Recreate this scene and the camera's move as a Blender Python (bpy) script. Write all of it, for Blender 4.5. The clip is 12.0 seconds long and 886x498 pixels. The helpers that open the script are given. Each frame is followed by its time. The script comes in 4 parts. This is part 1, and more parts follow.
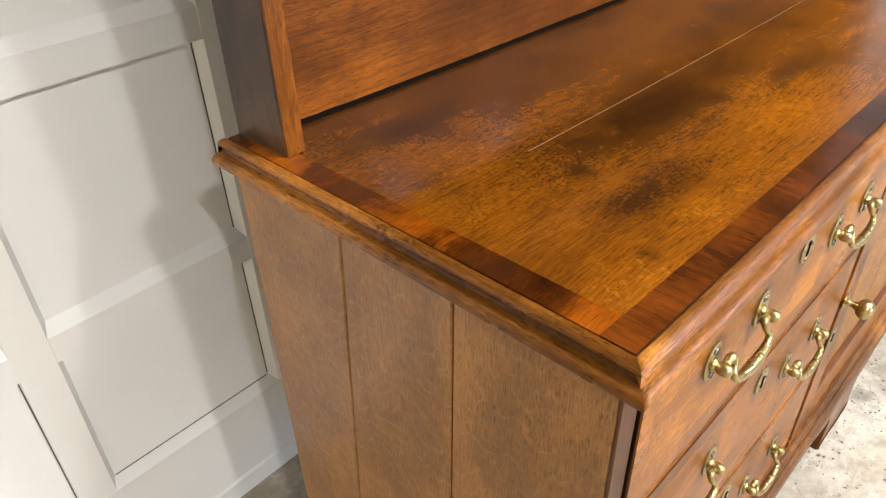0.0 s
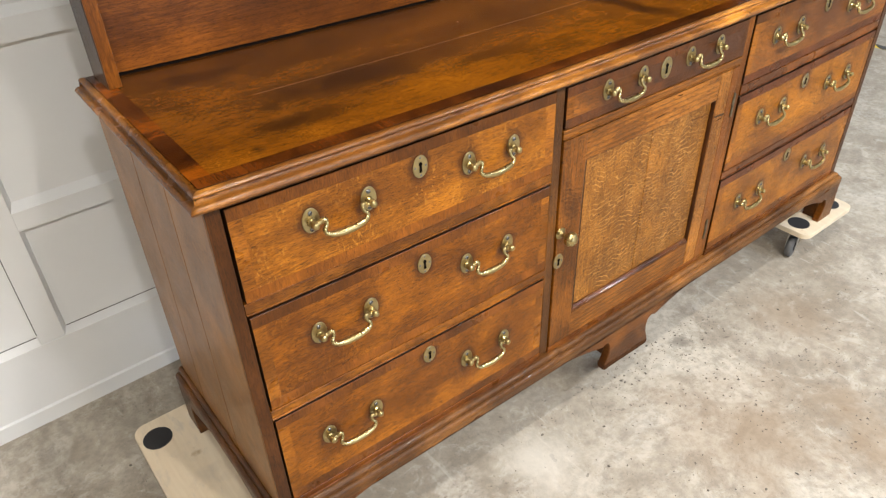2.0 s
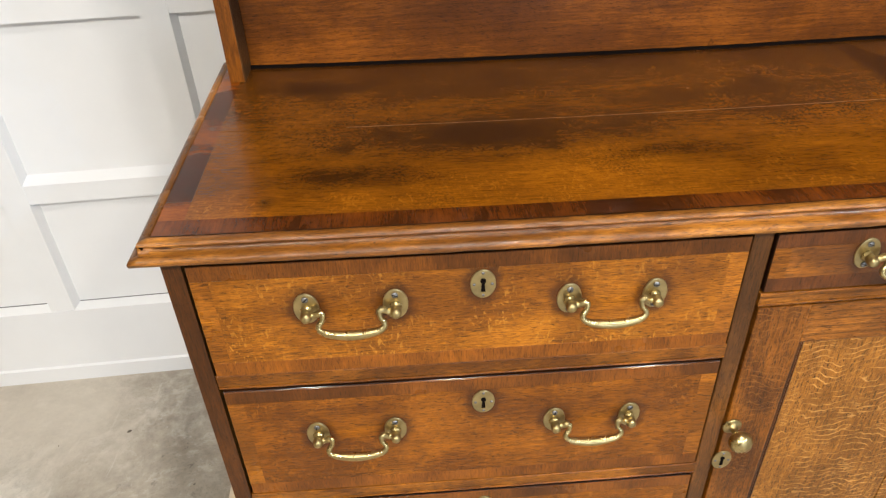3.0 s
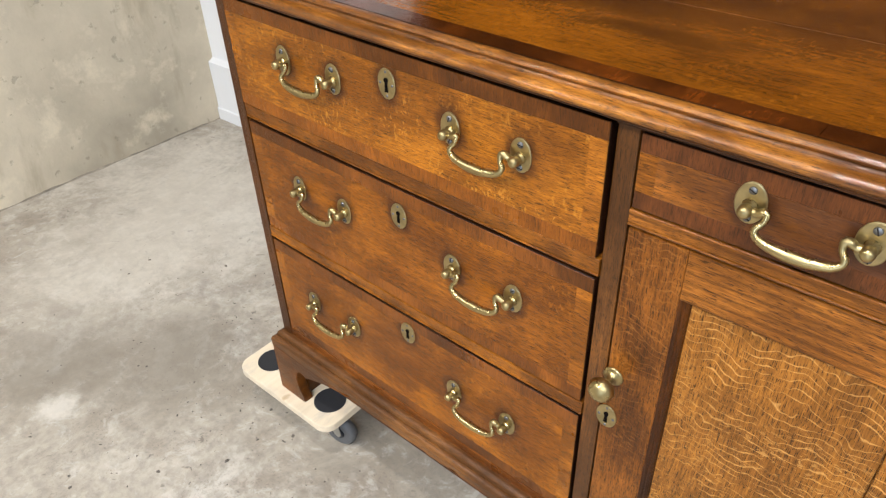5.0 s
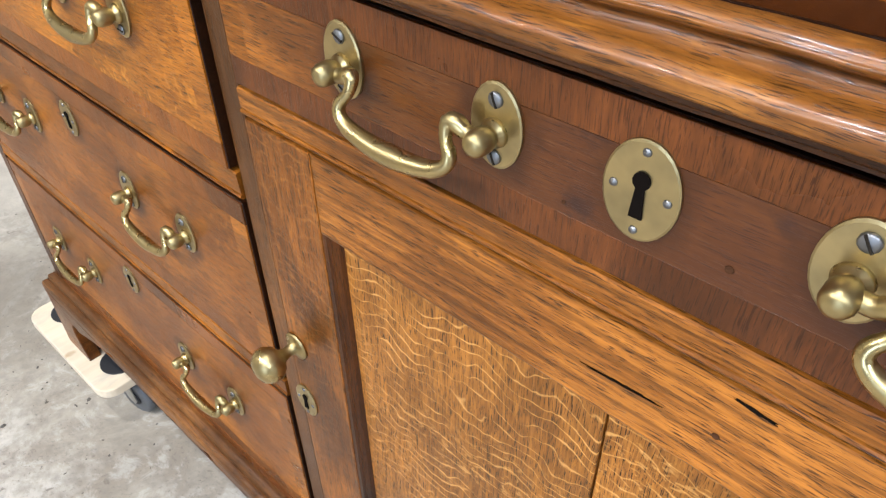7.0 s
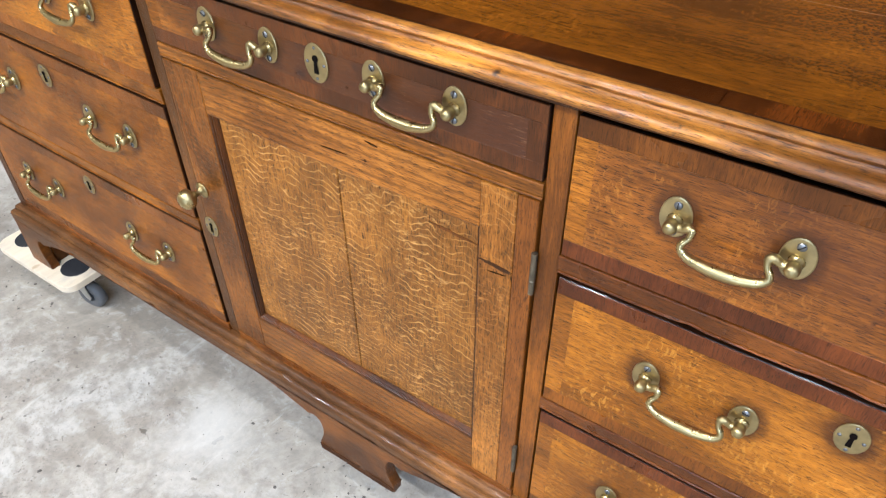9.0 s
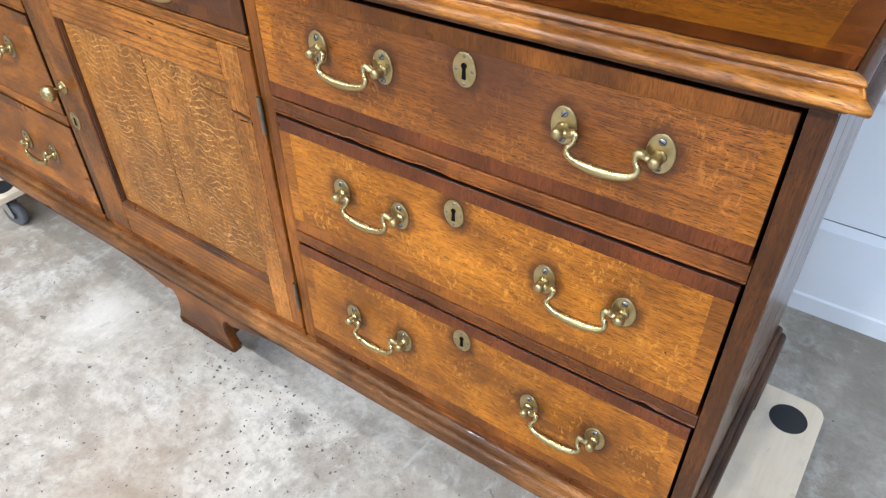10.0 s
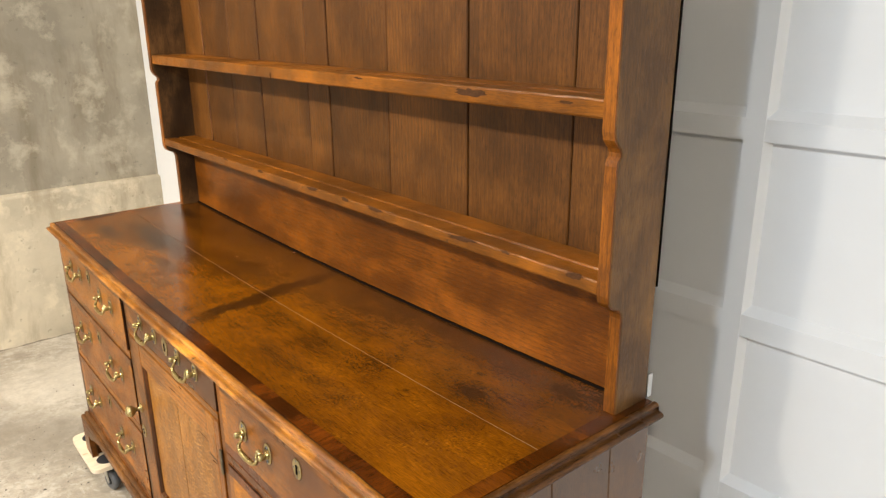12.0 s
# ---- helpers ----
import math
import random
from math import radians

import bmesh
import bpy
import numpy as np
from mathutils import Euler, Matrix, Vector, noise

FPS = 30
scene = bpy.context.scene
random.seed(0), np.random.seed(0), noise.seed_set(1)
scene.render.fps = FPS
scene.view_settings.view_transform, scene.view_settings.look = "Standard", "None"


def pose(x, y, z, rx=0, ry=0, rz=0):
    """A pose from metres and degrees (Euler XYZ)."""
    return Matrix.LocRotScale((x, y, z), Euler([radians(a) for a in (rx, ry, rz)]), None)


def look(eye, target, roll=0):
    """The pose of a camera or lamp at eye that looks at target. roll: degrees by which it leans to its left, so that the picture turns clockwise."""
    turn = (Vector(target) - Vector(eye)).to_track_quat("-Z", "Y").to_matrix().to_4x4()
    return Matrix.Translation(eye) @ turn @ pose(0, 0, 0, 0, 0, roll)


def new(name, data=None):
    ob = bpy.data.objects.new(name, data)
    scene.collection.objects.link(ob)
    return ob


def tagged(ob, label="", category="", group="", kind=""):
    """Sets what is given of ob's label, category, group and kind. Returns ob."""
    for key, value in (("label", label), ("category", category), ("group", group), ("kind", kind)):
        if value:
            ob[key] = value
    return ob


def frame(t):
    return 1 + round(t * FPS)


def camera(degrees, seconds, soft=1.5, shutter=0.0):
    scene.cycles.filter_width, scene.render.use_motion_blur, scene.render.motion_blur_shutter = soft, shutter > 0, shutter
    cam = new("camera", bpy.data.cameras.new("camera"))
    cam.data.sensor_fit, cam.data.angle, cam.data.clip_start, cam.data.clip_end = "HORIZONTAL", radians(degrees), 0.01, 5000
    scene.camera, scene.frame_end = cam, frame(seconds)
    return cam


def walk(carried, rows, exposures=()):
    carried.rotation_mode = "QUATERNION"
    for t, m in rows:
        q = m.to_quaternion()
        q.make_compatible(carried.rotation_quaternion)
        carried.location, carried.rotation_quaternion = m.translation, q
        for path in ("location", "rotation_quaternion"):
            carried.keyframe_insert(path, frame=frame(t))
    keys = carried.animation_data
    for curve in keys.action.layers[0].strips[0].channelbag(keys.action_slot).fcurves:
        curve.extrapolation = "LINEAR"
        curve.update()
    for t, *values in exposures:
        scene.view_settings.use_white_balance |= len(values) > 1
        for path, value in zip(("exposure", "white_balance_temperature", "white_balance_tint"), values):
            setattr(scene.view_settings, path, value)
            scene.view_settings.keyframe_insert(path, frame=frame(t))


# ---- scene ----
cam = camera(63.3, 12.0, soft=1.3)
PATH = [
    (0, (-0.346, -0.159, 1.337), (0.817, 0.991, 0.186), -1.8),
    (0.3, (-0.423, -0.273, 1.336), (0.3, 0.488, 0.568), -1.9),
    (0.5, (-0.464, -0.345, 1.335), (0.631, 0.839, 0.151), -1.8),
    (0.8, (-0.521, -0.452, 1.355), (0.172, 0.331, 0.582), -1.8),
    (1, (-0.546, -0.52, 1.379), (0.503, 0.692, 0.183), -1.8),
    (1.3, (-0.507, -0.636, 1.427), (0.163, 0.163, 0.651), -1.9),
    (1.5, (-0.439, -0.711, 1.445), (0.595, 0.524, 0.258), -1.8),
    (1.8, (-0.31, -0.809, 1.465), (0.36, 0.003, 0.702), -1.9),
    (2, (-0.232, -0.846, 1.467), (0.739, 0.457, 0.301), -2.1),
    (2.3, (-0.078, -0.84, 1.454), (0.389, 0.112, 0.702), -2.4),
    (2.5, (0.029, -0.777, 1.442), (0.591, 0.756, 0.287), -2),
    (2.7, (0.137, -0.707, 1.431), (0.51, 0.881, 0.274), -2.2),
    (4.3, (0.732, -0.587, 1.28), (-0.162, 0.755, 0.098), -2.2),
    (4.5, (0.795, -0.602, 1.266), (-0.184, 0.679, 0.082), -2.3),
    (4.8, (0.887, -0.603, 1.254), (0.201, 0.193, 0.488), -2.1),
    (5, (0.967, -0.592, 1.254), (-0.109, 0.615, 0.077), -2.1),
    (5.3, (1.082, -0.586, 1.25), (0.381, 0.199, 0.487), -1.7),
    (5.5, (1.146, -0.571, 1.24), (0.056, 0.622, 0.062), -1.9),
    (5.8, (1.225, -0.514, 1.209), (0.512, 0.252, 0.438), -1.7),
    (6, (1.233, -0.442, 1.175), (0.141, 0.73, -0.022), -1.5),
    (6.3, (1.175, -0.324, 1.111), (0.475, 0.426, 0.312), -1.2),
    (6.5, (1.121, -0.261, 1.079), (0.048, 0.884, -0.16), -1),
    (6.7, (1.085, -0.223, 1.057), (0.021, 0.914, -0.198), -1),
    (8.3, (1.259, -0.318, 1.127), (0.267, 0.837, -0.17), 0.4),
    (8.5, (1.309, -0.365, 1.163), (0.385, 0.81, -0.166), -0.3),
    (8.8, (1.433, -0.469, 1.222), (0.865, 0.326, 0.365), -0.6),
    (9, (1.521, -0.524, 1.26), (0.664, 0.716, -0.054), -0.5),
    (9.3, (1.67, -0.567, 1.291), (1.115, 0.244, 0.441), -0.6),
    (9.5, (1.776, -0.589, 1.289), (0.921, 0.663, -0.015), -0.7),
    (9.8, (1.931, -0.59, 1.243), (1.361, 0.22, 0.402), -0.9),
    (10, (2.022, -0.591, 1.241), (1.126, 0.65, -0.046), -0.8),
    (10.3, (2.177, -0.589, 1.299), (1.588, 0.213, 0.463), -0.6),
    (10.5, (2.261, -0.58, 1.345), (1.316, 0.624, 0.057), -0.7),
    (10.8, (2.373, -0.545, 1.403), (1.675, 0.163, 0.565), -0.5),
    (11, (2.439, -0.502, 1.447), (1.311, 0.527, 0.155), -0.6),
    (11.3, (2.523, -0.456, 1.532), (1.754, 0.197, 0.712), -0.7),
    (11.5, (2.569, -0.46, 1.585), (1.303, 0.605, 0.461), -0.5),
    (11.8, (2.603, -0.474, 1.62), (1.697, 0.286, 1.081), -0.2),
    (12, (2.607, -0.486, 1.633), (1.146, 0.734, 1.02), -0.4),
]
walk(cam, [(t, look(eye, target, roll)) for t, eye, target, roll in PATH], [(0.0, 0.46, 6350, 10), (0.5, 0.12, 6300, 10), (1.0, 0.0, 6350, 10), (2.0, 0.0, 6300, 10), (2.5, -0.10, 6350, 10), (4.5, -0.06, 5950, 10), (5.5, -0.08, 5900, 10), (6.5, 0.06, 5750, 10), (8.5, 0.12, 5200, 10), (9.5, 0.06, 5450, 10), (10.0, 0.13, 5400, 10), (10.5, 0.03, 6150, 10), (11.0, -0.05, 6250, 10), (11.5, -0.06, 6750, 10), (12.0, 0.18, 7000, 10)])

# ---- world and large lights ----
world = bpy.data.worlds.new("world")
scene.world = world
world.use_nodes = True
_sky = world.node_tree.nodes.new("ShaderNodeTexSky")
_sky.sky_type, _sky.sun_disc = "NISHITA", False
_sky.sun_elevation, _sky.sun_rotation = radians(40), radians(90)
world.node_tree.links.new(_sky.outputs[0], world.node_tree.nodes["Background"].inputs[0])
world.node_tree.nodes["Background"].inputs[1].default_value = 0.1


CEIL = 3.0
# round ceiling lamps: x, y, watts, colour
WARM, NEUTRAL, COOL = (1.0, 0.93, 0.83), (1.0, 0.965, 0.91), (0.66, 0.81, 1.0)
# The lamp at x 3.65 is added to brighten the dresser's right end.
DOWNLIGHTS = [(0.70, -0.62, 33, WARM), (-1.05, -2.25, 48, NEUTRAL), (-0.25, -2.25, 44, NEUTRAL), (0.55, -2.25, 44, WARM), (1.62, -2.30, 46, WARM), (2.62, -2.05, 62, COOL), (3.65, -2.10, 52, NEUTRAL)]
for sx_, sy_, w_, tint_ in DOWNLIGHTS:
    data_ = bpy.data.lights.new("downlight_lamp", "AREA")
    data_.shape, data_.size, data_.energy, data_.color = "DISK", 0.15, w_, tint_
    new("downlight_lamp", data_).matrix_world = pose(sx_, sy_, CEIL - 0.04)
# daylight that comes in by the open doorway at the far end
data_ = bpy.data.lights.new("doorway_daylight", "AREA")
data_.shape, data_.size, data_.size_y, data_.energy, data_.color = "RECTANGLE", 1.3, 2.2, 70, (0.66, 0.80, 1.0)
new("doorway_daylight", data_).matrix_world = pose(1.85, -4.93, 1.2, 90, 0, 0)

# ---- materials ----


class Nodes:
    """A short way to write node materials."""

    def __init__(self, name):
        self.mat = bpy.data.materials.new(name)
        self.mat.use_nodes = True
        self.t = self.mat.node_tree
        self.out = self.t.nodes["Material Output"]
        self.b = self.t.nodes["Principled BSDF"]

    def n(self, kind, **kw):
        node = self.t.nodes.new("ShaderNode" + kind)
        for k, v in kw.items():
            if k == "op":
                node.operation = v
            elif k == "blend":
                node.data_type, node.blend_type = "RGBA", v
            elif k == "bands":
                node.bands_direction = v
            elif k == "feature":
                node.feature = v
        return node

    def link(self, a, b):
        self.t.links.new(a, b)

    def put(self, sock, v):
        if hasattr(v, "is_output"):
            self.link(v, sock)
        else:
            sock.default_value = v

    def math(self, op, a, b=0.0, c=0.0, clamp=False):
        m = self.n("Math", op=op)
        m.use_clamp = clamp
        for s, v in zip(m.inputs, (a, b, c)):
            self.put(s, v)
        return m.outputs[0]

    def coords(self, scale=(1, 1, 1), rot=(0, 0, 0), random=0.0, warp=0.0, warp_scale=3.0):
        v = self.n("TexCoord").outputs["Object"]
        if random:
            r = self.n("ObjectInfo").outputs["Random"]
            s = self.n("VectorMath", op="SCALE")
            s.inputs[0].default_value = (7.3 * random, 5.1 * random, 9.7 * random)
            self.link(r, s.inputs["Scale"])
            a = self.n("VectorMath", op="ADD")
            self.link(v, a.inputs[0])
            self.link(s.outputs[0], a.inputs[1])
            v = a.outputs[0]
        if warp:
            nz = self.noise(v, warp_scale, 2)
            mm = self.n("VectorMath", op="MULTIPLY_ADD")
            self.link(nz[1], mm.inputs[0])
            mm.inputs[1].default_value = (warp, warp, warp)
            self.link(v, mm.inputs[2])
            v = mm.outputs[0]
        m = self.n("Mapping")
        m.inputs["Scale"].default_value = scale
        m.inputs["Rotation"].default_value = [radians(a) for a in rot]
        self.link(v, m.inputs[0])
        return m.outputs[0]

    def noise(self, v, scale, detail=4, rough=0.55, distort=0.0):
        n = self.n("TexNoise")
        self.link(v, n.inputs["Vector"])
        n.inputs["Scale"].default_value, n.inputs["Detail"].default_value = scale, detail
        n.inputs["Roughness"].default_value, n.inputs["Distortion"].default_value = rough, distort
        return n.outputs["Fac"], n.outputs["Color"]

    def voronoi(self, v, scale, feature="F1", rand=1.0):
        n = self.n("TexVoronoi", feature=feature)
        self.link(v, n.inputs["Vector"])
        n.inputs["Scale"].default_value, n.inputs["Randomness"].default_value = scale, rand
        return n.outputs["Distance"]

    def ramp(self, f, *stops):
        r = self.n("ValToRGB")
        el = r.color_ramp.elements
        while len(el) < len(stops):
            el.new(0.5)
        for e, (p, c) in zip(el, stops):
            e.position = p
            e.color = (c, c, c, 1) if isinstance(c, (int, float)) else (*c, 1)
        self.put(r.inputs[0], f)
        return r.outputs[0]

    def mix(self, f, a, b, blend="MIX"):
        m = self.n("Mix", blend=blend)
        self.put(m.inputs[0], f)
        for s, v in ((m.inputs[6], a), (m.inputs[7], b)):
            self.put(s, (*v, 1) if isinstance(v, tuple) and len(v) == 3 else v)
        return m.outputs[2]

    def done(self, colour, rough, bump=None, strength=0.2, dist=0.002, metal=0.0, spec=0.5, coat=0.0, coat_rough=0.1):
        self.put(self.b.inputs["Base Color"], (*colour, 1) if isinstance(colour, tuple) else colour)
        self.put(self.b.inputs["Roughness"], rough)
        self.put(self.b.inputs["Metallic"], metal)
        self.b.inputs["Specular IOR Level"].default_value = spec
        self.b.inputs["Coat Weight"].default_value = coat
        self.b.inputs["Coat Roughness"].default_value = coat_rough
        if bump is not None:
            bp = self.n("Bump")
            bp.inputs["Strength"].default_value, bp.inputs["Distance"].default_value = strength, dist
            self.link(bump, bp.inputs["Height"])
            self.link(bp.outputs[0], self.b.inputs["Normal"])
        return self.mat


def wood(name, dark, light, grain="x", rough=0.32, fleck=0.0, fleck_colour=(0.6, 0.3, 0.09), pores=0.5, mottle=0.6, spots=0.3, coat=0.25, random=1.0, stain=None, pore_size=1700, rings=0.22, grainy=1.0, spec=0.2, flakes=0.0, ray_pitch=82, relief=0.25, vary=0.0, stretch=0.06):
    """Polished old timber. grain: the axis along which the fibres run."""
    k = Nodes(name)
    along = {"x": (stretch, 1, 1), "y": (1, stretch, 1), "z": (1, 1, stretch)}[grain]
    base = k.coords(random=random)
    v = k.coords(along, random=random, warp=0.03, warp_scale=2.5)
    fibre = k.noise(v, 480, 4, 0.65)[0]
    figure = k.noise(v, 55, 5, 0.6, 0.6)[0]
    tone = k.noise(k.coords({"x": (0.62, 1, 1), "y": (1, 0.62, 1), "z": (1, 1, 0.62)}[grain], random=random), 8.5, 7, 0.6, 0.3)[0]
    f = k.math("ADD", k.math("MULTIPLY", k.math("SUBTRACT", fibre, 0.5), 0.62 * grainy), k.math("MULTIPLY", k.math("SUBTRACT", figure, 0.5), 0.20 * grainy))
    f = k.math("ADD", f, k.math("MULTIPLY_ADD", k.math("SUBTRACT", tone, 0.5), 3.0 * mottle, 0.56))
    col = k.ramp(f, (0.0, dark), (0.5, tuple((a * b) ** 0.5 for a, b in zip(dark, light))), (1.0, light))
    # growth rings: long thin dark lines
    wv = k.n("TexWave", bands={"x": "Z", "y": "X", "z": "X"}[grain])
    k.link(k.coords({"x": (0.10, 1, 1), "y": (1, 0.10, 1), "z": (1, 1, 0.10)}[grain], random=random), wv.inputs[0])
    wv.inputs["Scale"].default_value, wv.inputs["Distortion"].default_value = 26, 9.0
    wv.inputs["Detail"].default_value, wv.inputs["Detail Scale"].default_value, wv.inputs["Detail Roughness"].default_value = 4, 0.4, 0.62
    ring = k.ramp(wv.outputs["Fac"], (0.0, 1.0), (0.22, 0.25), (0.5, 0.0))
    col = k.mix(k.math("MULTIPLY", ring, rings), col, tuple(c * 0.5 for c in dark))
    # open pores: short dark dashes along the grain
    pv = k.coords({"x": (0.045, 1, 1), "y": (1, 0.045, 1), "z": (1, 1, 0.045)}[grain], random=random, warp=0.01, warp_scale=9)
    pore = k.ramp(k.noise(pv, pore_size, 2, 0.5)[0], (0.55, 0.0), (0.63, 1.0))
    long = k.ramp(k.noise(pv, pore_size * 0.42, 2, 0.5)[0], (0.695, 0.0), (0.76, 1.0))
    pore = k.math("MAXIMUM", pore, long)
    col = k.mix(k.math("MULTIPLY", pore, pores), col, tuple(c * 0.22 for c in dark))
    if fleck:
        # ray figure: thin broken wavy lines that cross the grain
        q = k.coords(random=random)
        sep = k.n("SeparateXYZ")
        k.link(q, sep.inputs[0])
        u = sep.outputs[{"x": 0, "y": 1, "z": 2}[grain]]
        wide = {"x": (0.7, 1, 1), "y": (1, 0.7, 1), "z": (1, 1, 0.7)}[grain]
        qs = k.coords(wide, random=random)
        ph = k.math("MULTIPLY_ADD", u, ray_pitch, k.math("MULTIPLY", k.noise(qs, 21, 2, 0.5)[0], 4.6))
        ph = k.math("ADD", ph, k.math("MULTIPLY", k.noise(qs, 75, 2, 0.5)[0], 0.7))
        tri = k.math("ABSOLUTE", k.math("SUBTRACT", k.math("FRACT", ph), 0.5))
        width = k.math("MULTIPLY_ADD", k.noise(qs, 46, 3, 0.6)[0], 0.34, -0.092)
        fl = k.math("SMOOTH_MAX", k.math("MULTIPLY", k.math("SUBTRACT", width, tri), 11.0), 0.0, 0.1, clamp=True)
        where = k.ramp(k.noise(qs, 9, 2, 0.5)[0], (0.34, 0.45), (0.52, 1.0))
        col = k.mix(k.math("MULTIPLY", k.math("MULTIPLY", fl, where), fleck), col, fleck_colour)
    if flakes:
        fv = k.coords({"x": (2.2, 1, 1), "y": (1, 2.2, 1), "z": (1, 1, 2.2)}[grain], random=random, warp=0.02, warp_scale=18)
        spot = k.ramp(k.noise(fv, 105, 2, 0.5, 0.8)[0], (0.57, 0.0), (0.66, 1.0))
        spot = k.math("MULTIPLY", spot, k.ramp(k.noise(base, 11, 2)[0], (0.42, 0.0), (0.60, 1.0)))
        col = k.mix(k.math("MULTIPLY", spot, flakes), col, fleck_colour)
    # dents, knocks and old ink spots
    sp = k.ramp(k.noise(base, 38, 3, 0.6)[0], (0.70, 0.0), (0.76, 1.0))
    col = k.mix(k.math("MULTIPLY", sp, spots), col, tuple(c * 0.3 for c in dark))
    if vary:
        tone_of = k.math("MULTIPLY_ADD", k.n("ObjectInfo").outputs["Random"], vary, 1.0 - vary * 0.5)
        grey = k.n("CombineXYZ")
        for i in range(3):
            k.link(tone_of, grey.inputs[i])
        col = k.mix(1.0, col, grey.outputs[0], "MULTIPLY")
    if stain:
        col = stain(k, col)
    rr = k.math("MULTIPLY_ADD", k.noise(base, 14, 4)[0], 0.22, rough - 0.11)
    height = k.math("SUBTRACT", k.math("MULTIPLY", fibre, 0.35), k.math("MULTIPLY", pore, 0.5))
    height = k.math("ADD", height, k.math("MULTIPLY", k.noise(base, 22, 3)[0], 1.2))
    return k.done(col, rr, height, relief, 0.0012, spec=spec, coat=coat * 0.35, coat_rough=0.1)


def top_stain_and_falloff(k, col):
    """Darkened bands, blots and rings of long use on the serving surface, one old dark streak across it, and a painted
    falloff of light to the back.
    """
    v = k.n("TexCoord").outputs["Object"]
    s = k.n("SeparateXYZ")
    k.link(v, s.inputs[0])
    x, y = s.outputs[0], s.outputs[1]
    dark = (0.020, 0.0065, 0.0016)
    wob = k.math("SUBTRACT", k.noise(v, 9, 5, 0.62)[0], 0.5)
    wide = k.math("SUBTRACT", k.noise(v, 4.2, 5, 0.6)[0], 0.5)
    fine = k.math("SUBTRACT", k.noise(k.coords((0.35, 1, 1)), 60, 5, 0.68)[0], 0.5)
    stipple = k.ramp(k.noise(v, 260, 3, 0.6)[0], (0.46, 0.0), (0.60, 1.0))

    def blot(cx, cy, rx, ry, amount, soft=0.75):
        """One dark blot of polish and dirt, ragged at its rim."""
        dx = k.math("MULTIPLY", k.math("SUBTRACT", x, cx), 1.0 / rx)
        dy = k.math("MULTIPLY", k.math("SUBTRACT", y, cy), 1.0 / ry)
        d = k.math("SQRT", k.math("ADD", k.math("MULTIPLY", dx, dx), k.math("MULTIPLY", dy, dy)))
        d = k.math("ADD", d, k.math("ADD", k.math("MULTIPLY", wob, 0.9), k.math("MULTIPLY", fine, 0.8)))
        return k.math("MULTIPLY", k.ramp(d, (0.1, 1.0), (1.0 + soft * 0.6, 0.0)), amount)

    line = k.math("ADD", k.math("SUBTRACT", x, k.math("MULTIPLY_ADD", y, -0.16, 1.075)), k.math("MULTIPLY", wob, 0.10))
    streak = k.ramp(k.math("ABSOLUTE", line), (0.016, 1.0), (0.042, 0.0))
    streak = k.math("MULTIPLY", streak, k.ramp(k.math("ADD", y, k.math("MULTIPLY", wob, 0.2)), (0.0, 0.15), (0.12, 1.0)))
    f = k.math("MULTIPLY", streak, 0.9)
    for b in ((0.38, 0.215, 0.40, 0.095, 1.0), (0.21, 0.115, 0.13, 0.045, 0.9), (0.15, 0.395, 0.22, 0.075, 1.0), (0.085, 0.26, 0.05, 0.11, 0.5), (0.62, 0.145, 0.14, 0.035, 0.7),
              (0.80, 0.31, 0.36, 0.09, 0.75), (1.34, 0.21, 0.30, 0.06, 0.6), (1.74, 0.30, 0.16, 0.065, 0.95), (1.50, 0.43, 0.36, 0.06, 0.75), (1.50, 0.11, 0.22, 0.040, 0.6), (1.86, 0.43, 0.16, 0.07, 0.9)):
        f = k.math("MAXIMUM", f, blot(*b))
    # Falloff of light towards the back, painted into the colour of the top.
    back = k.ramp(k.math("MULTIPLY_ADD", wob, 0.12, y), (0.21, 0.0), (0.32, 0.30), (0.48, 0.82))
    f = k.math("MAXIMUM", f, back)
    # the darkening sits in the pores first, so that gold shows between its specks
    f = k.math("MULTIPLY", f, k.math("MULTIPLY_ADD", stipple, 0.30, 0.82), clamp=True)
    patch = k.ramp(wide, (-0.06, 0.0), (0.12, 0.55))
    speck = k.math("MULTIPLY", stipple, k.math("ADD", patch, 0.12))
    col = k.mix(speck, col, (0.040, 0.0125, 0.0025))
    smudge = k.ramp(k.noise(v, 19, 5, 0.65, 0.5)[0], (0.60, 0.0), (0.74, 0.3))
    col = k.mix(smudge, col, (0.035, 0.011, 0.003))
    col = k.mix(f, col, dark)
    # a few small knots and burns
    for cx, cy, r in ((0.115, 0.060, 0.012), (0.20, 0.185, 0.014), (0.47, 0.165, 0.012), (0.70, 0.115, 0.010), (1.42, 0.285, 0.012), (1.66, 0.215, 0.010), (1.70, 0.36, 0.013), (0.93, 0.36, 0.015), (1.23, 0.155, 0.009)):
        dd = k.n("VectorMath", op="DISTANCE")
        k.link(v, dd.inputs[0])
        dd.inputs[1].default_value = (cx, cy, 0.985)
        q = k.math("ADD", dd.outputs["Value"], k.math("MULTIPLY", wob, r * 2.2))
        col = k.mix(k.ramp(q, (r * 0.1, 0.6), (r * 1.2, 0.0)), col, (0.012, 0.0045, 0.0015))
    return col


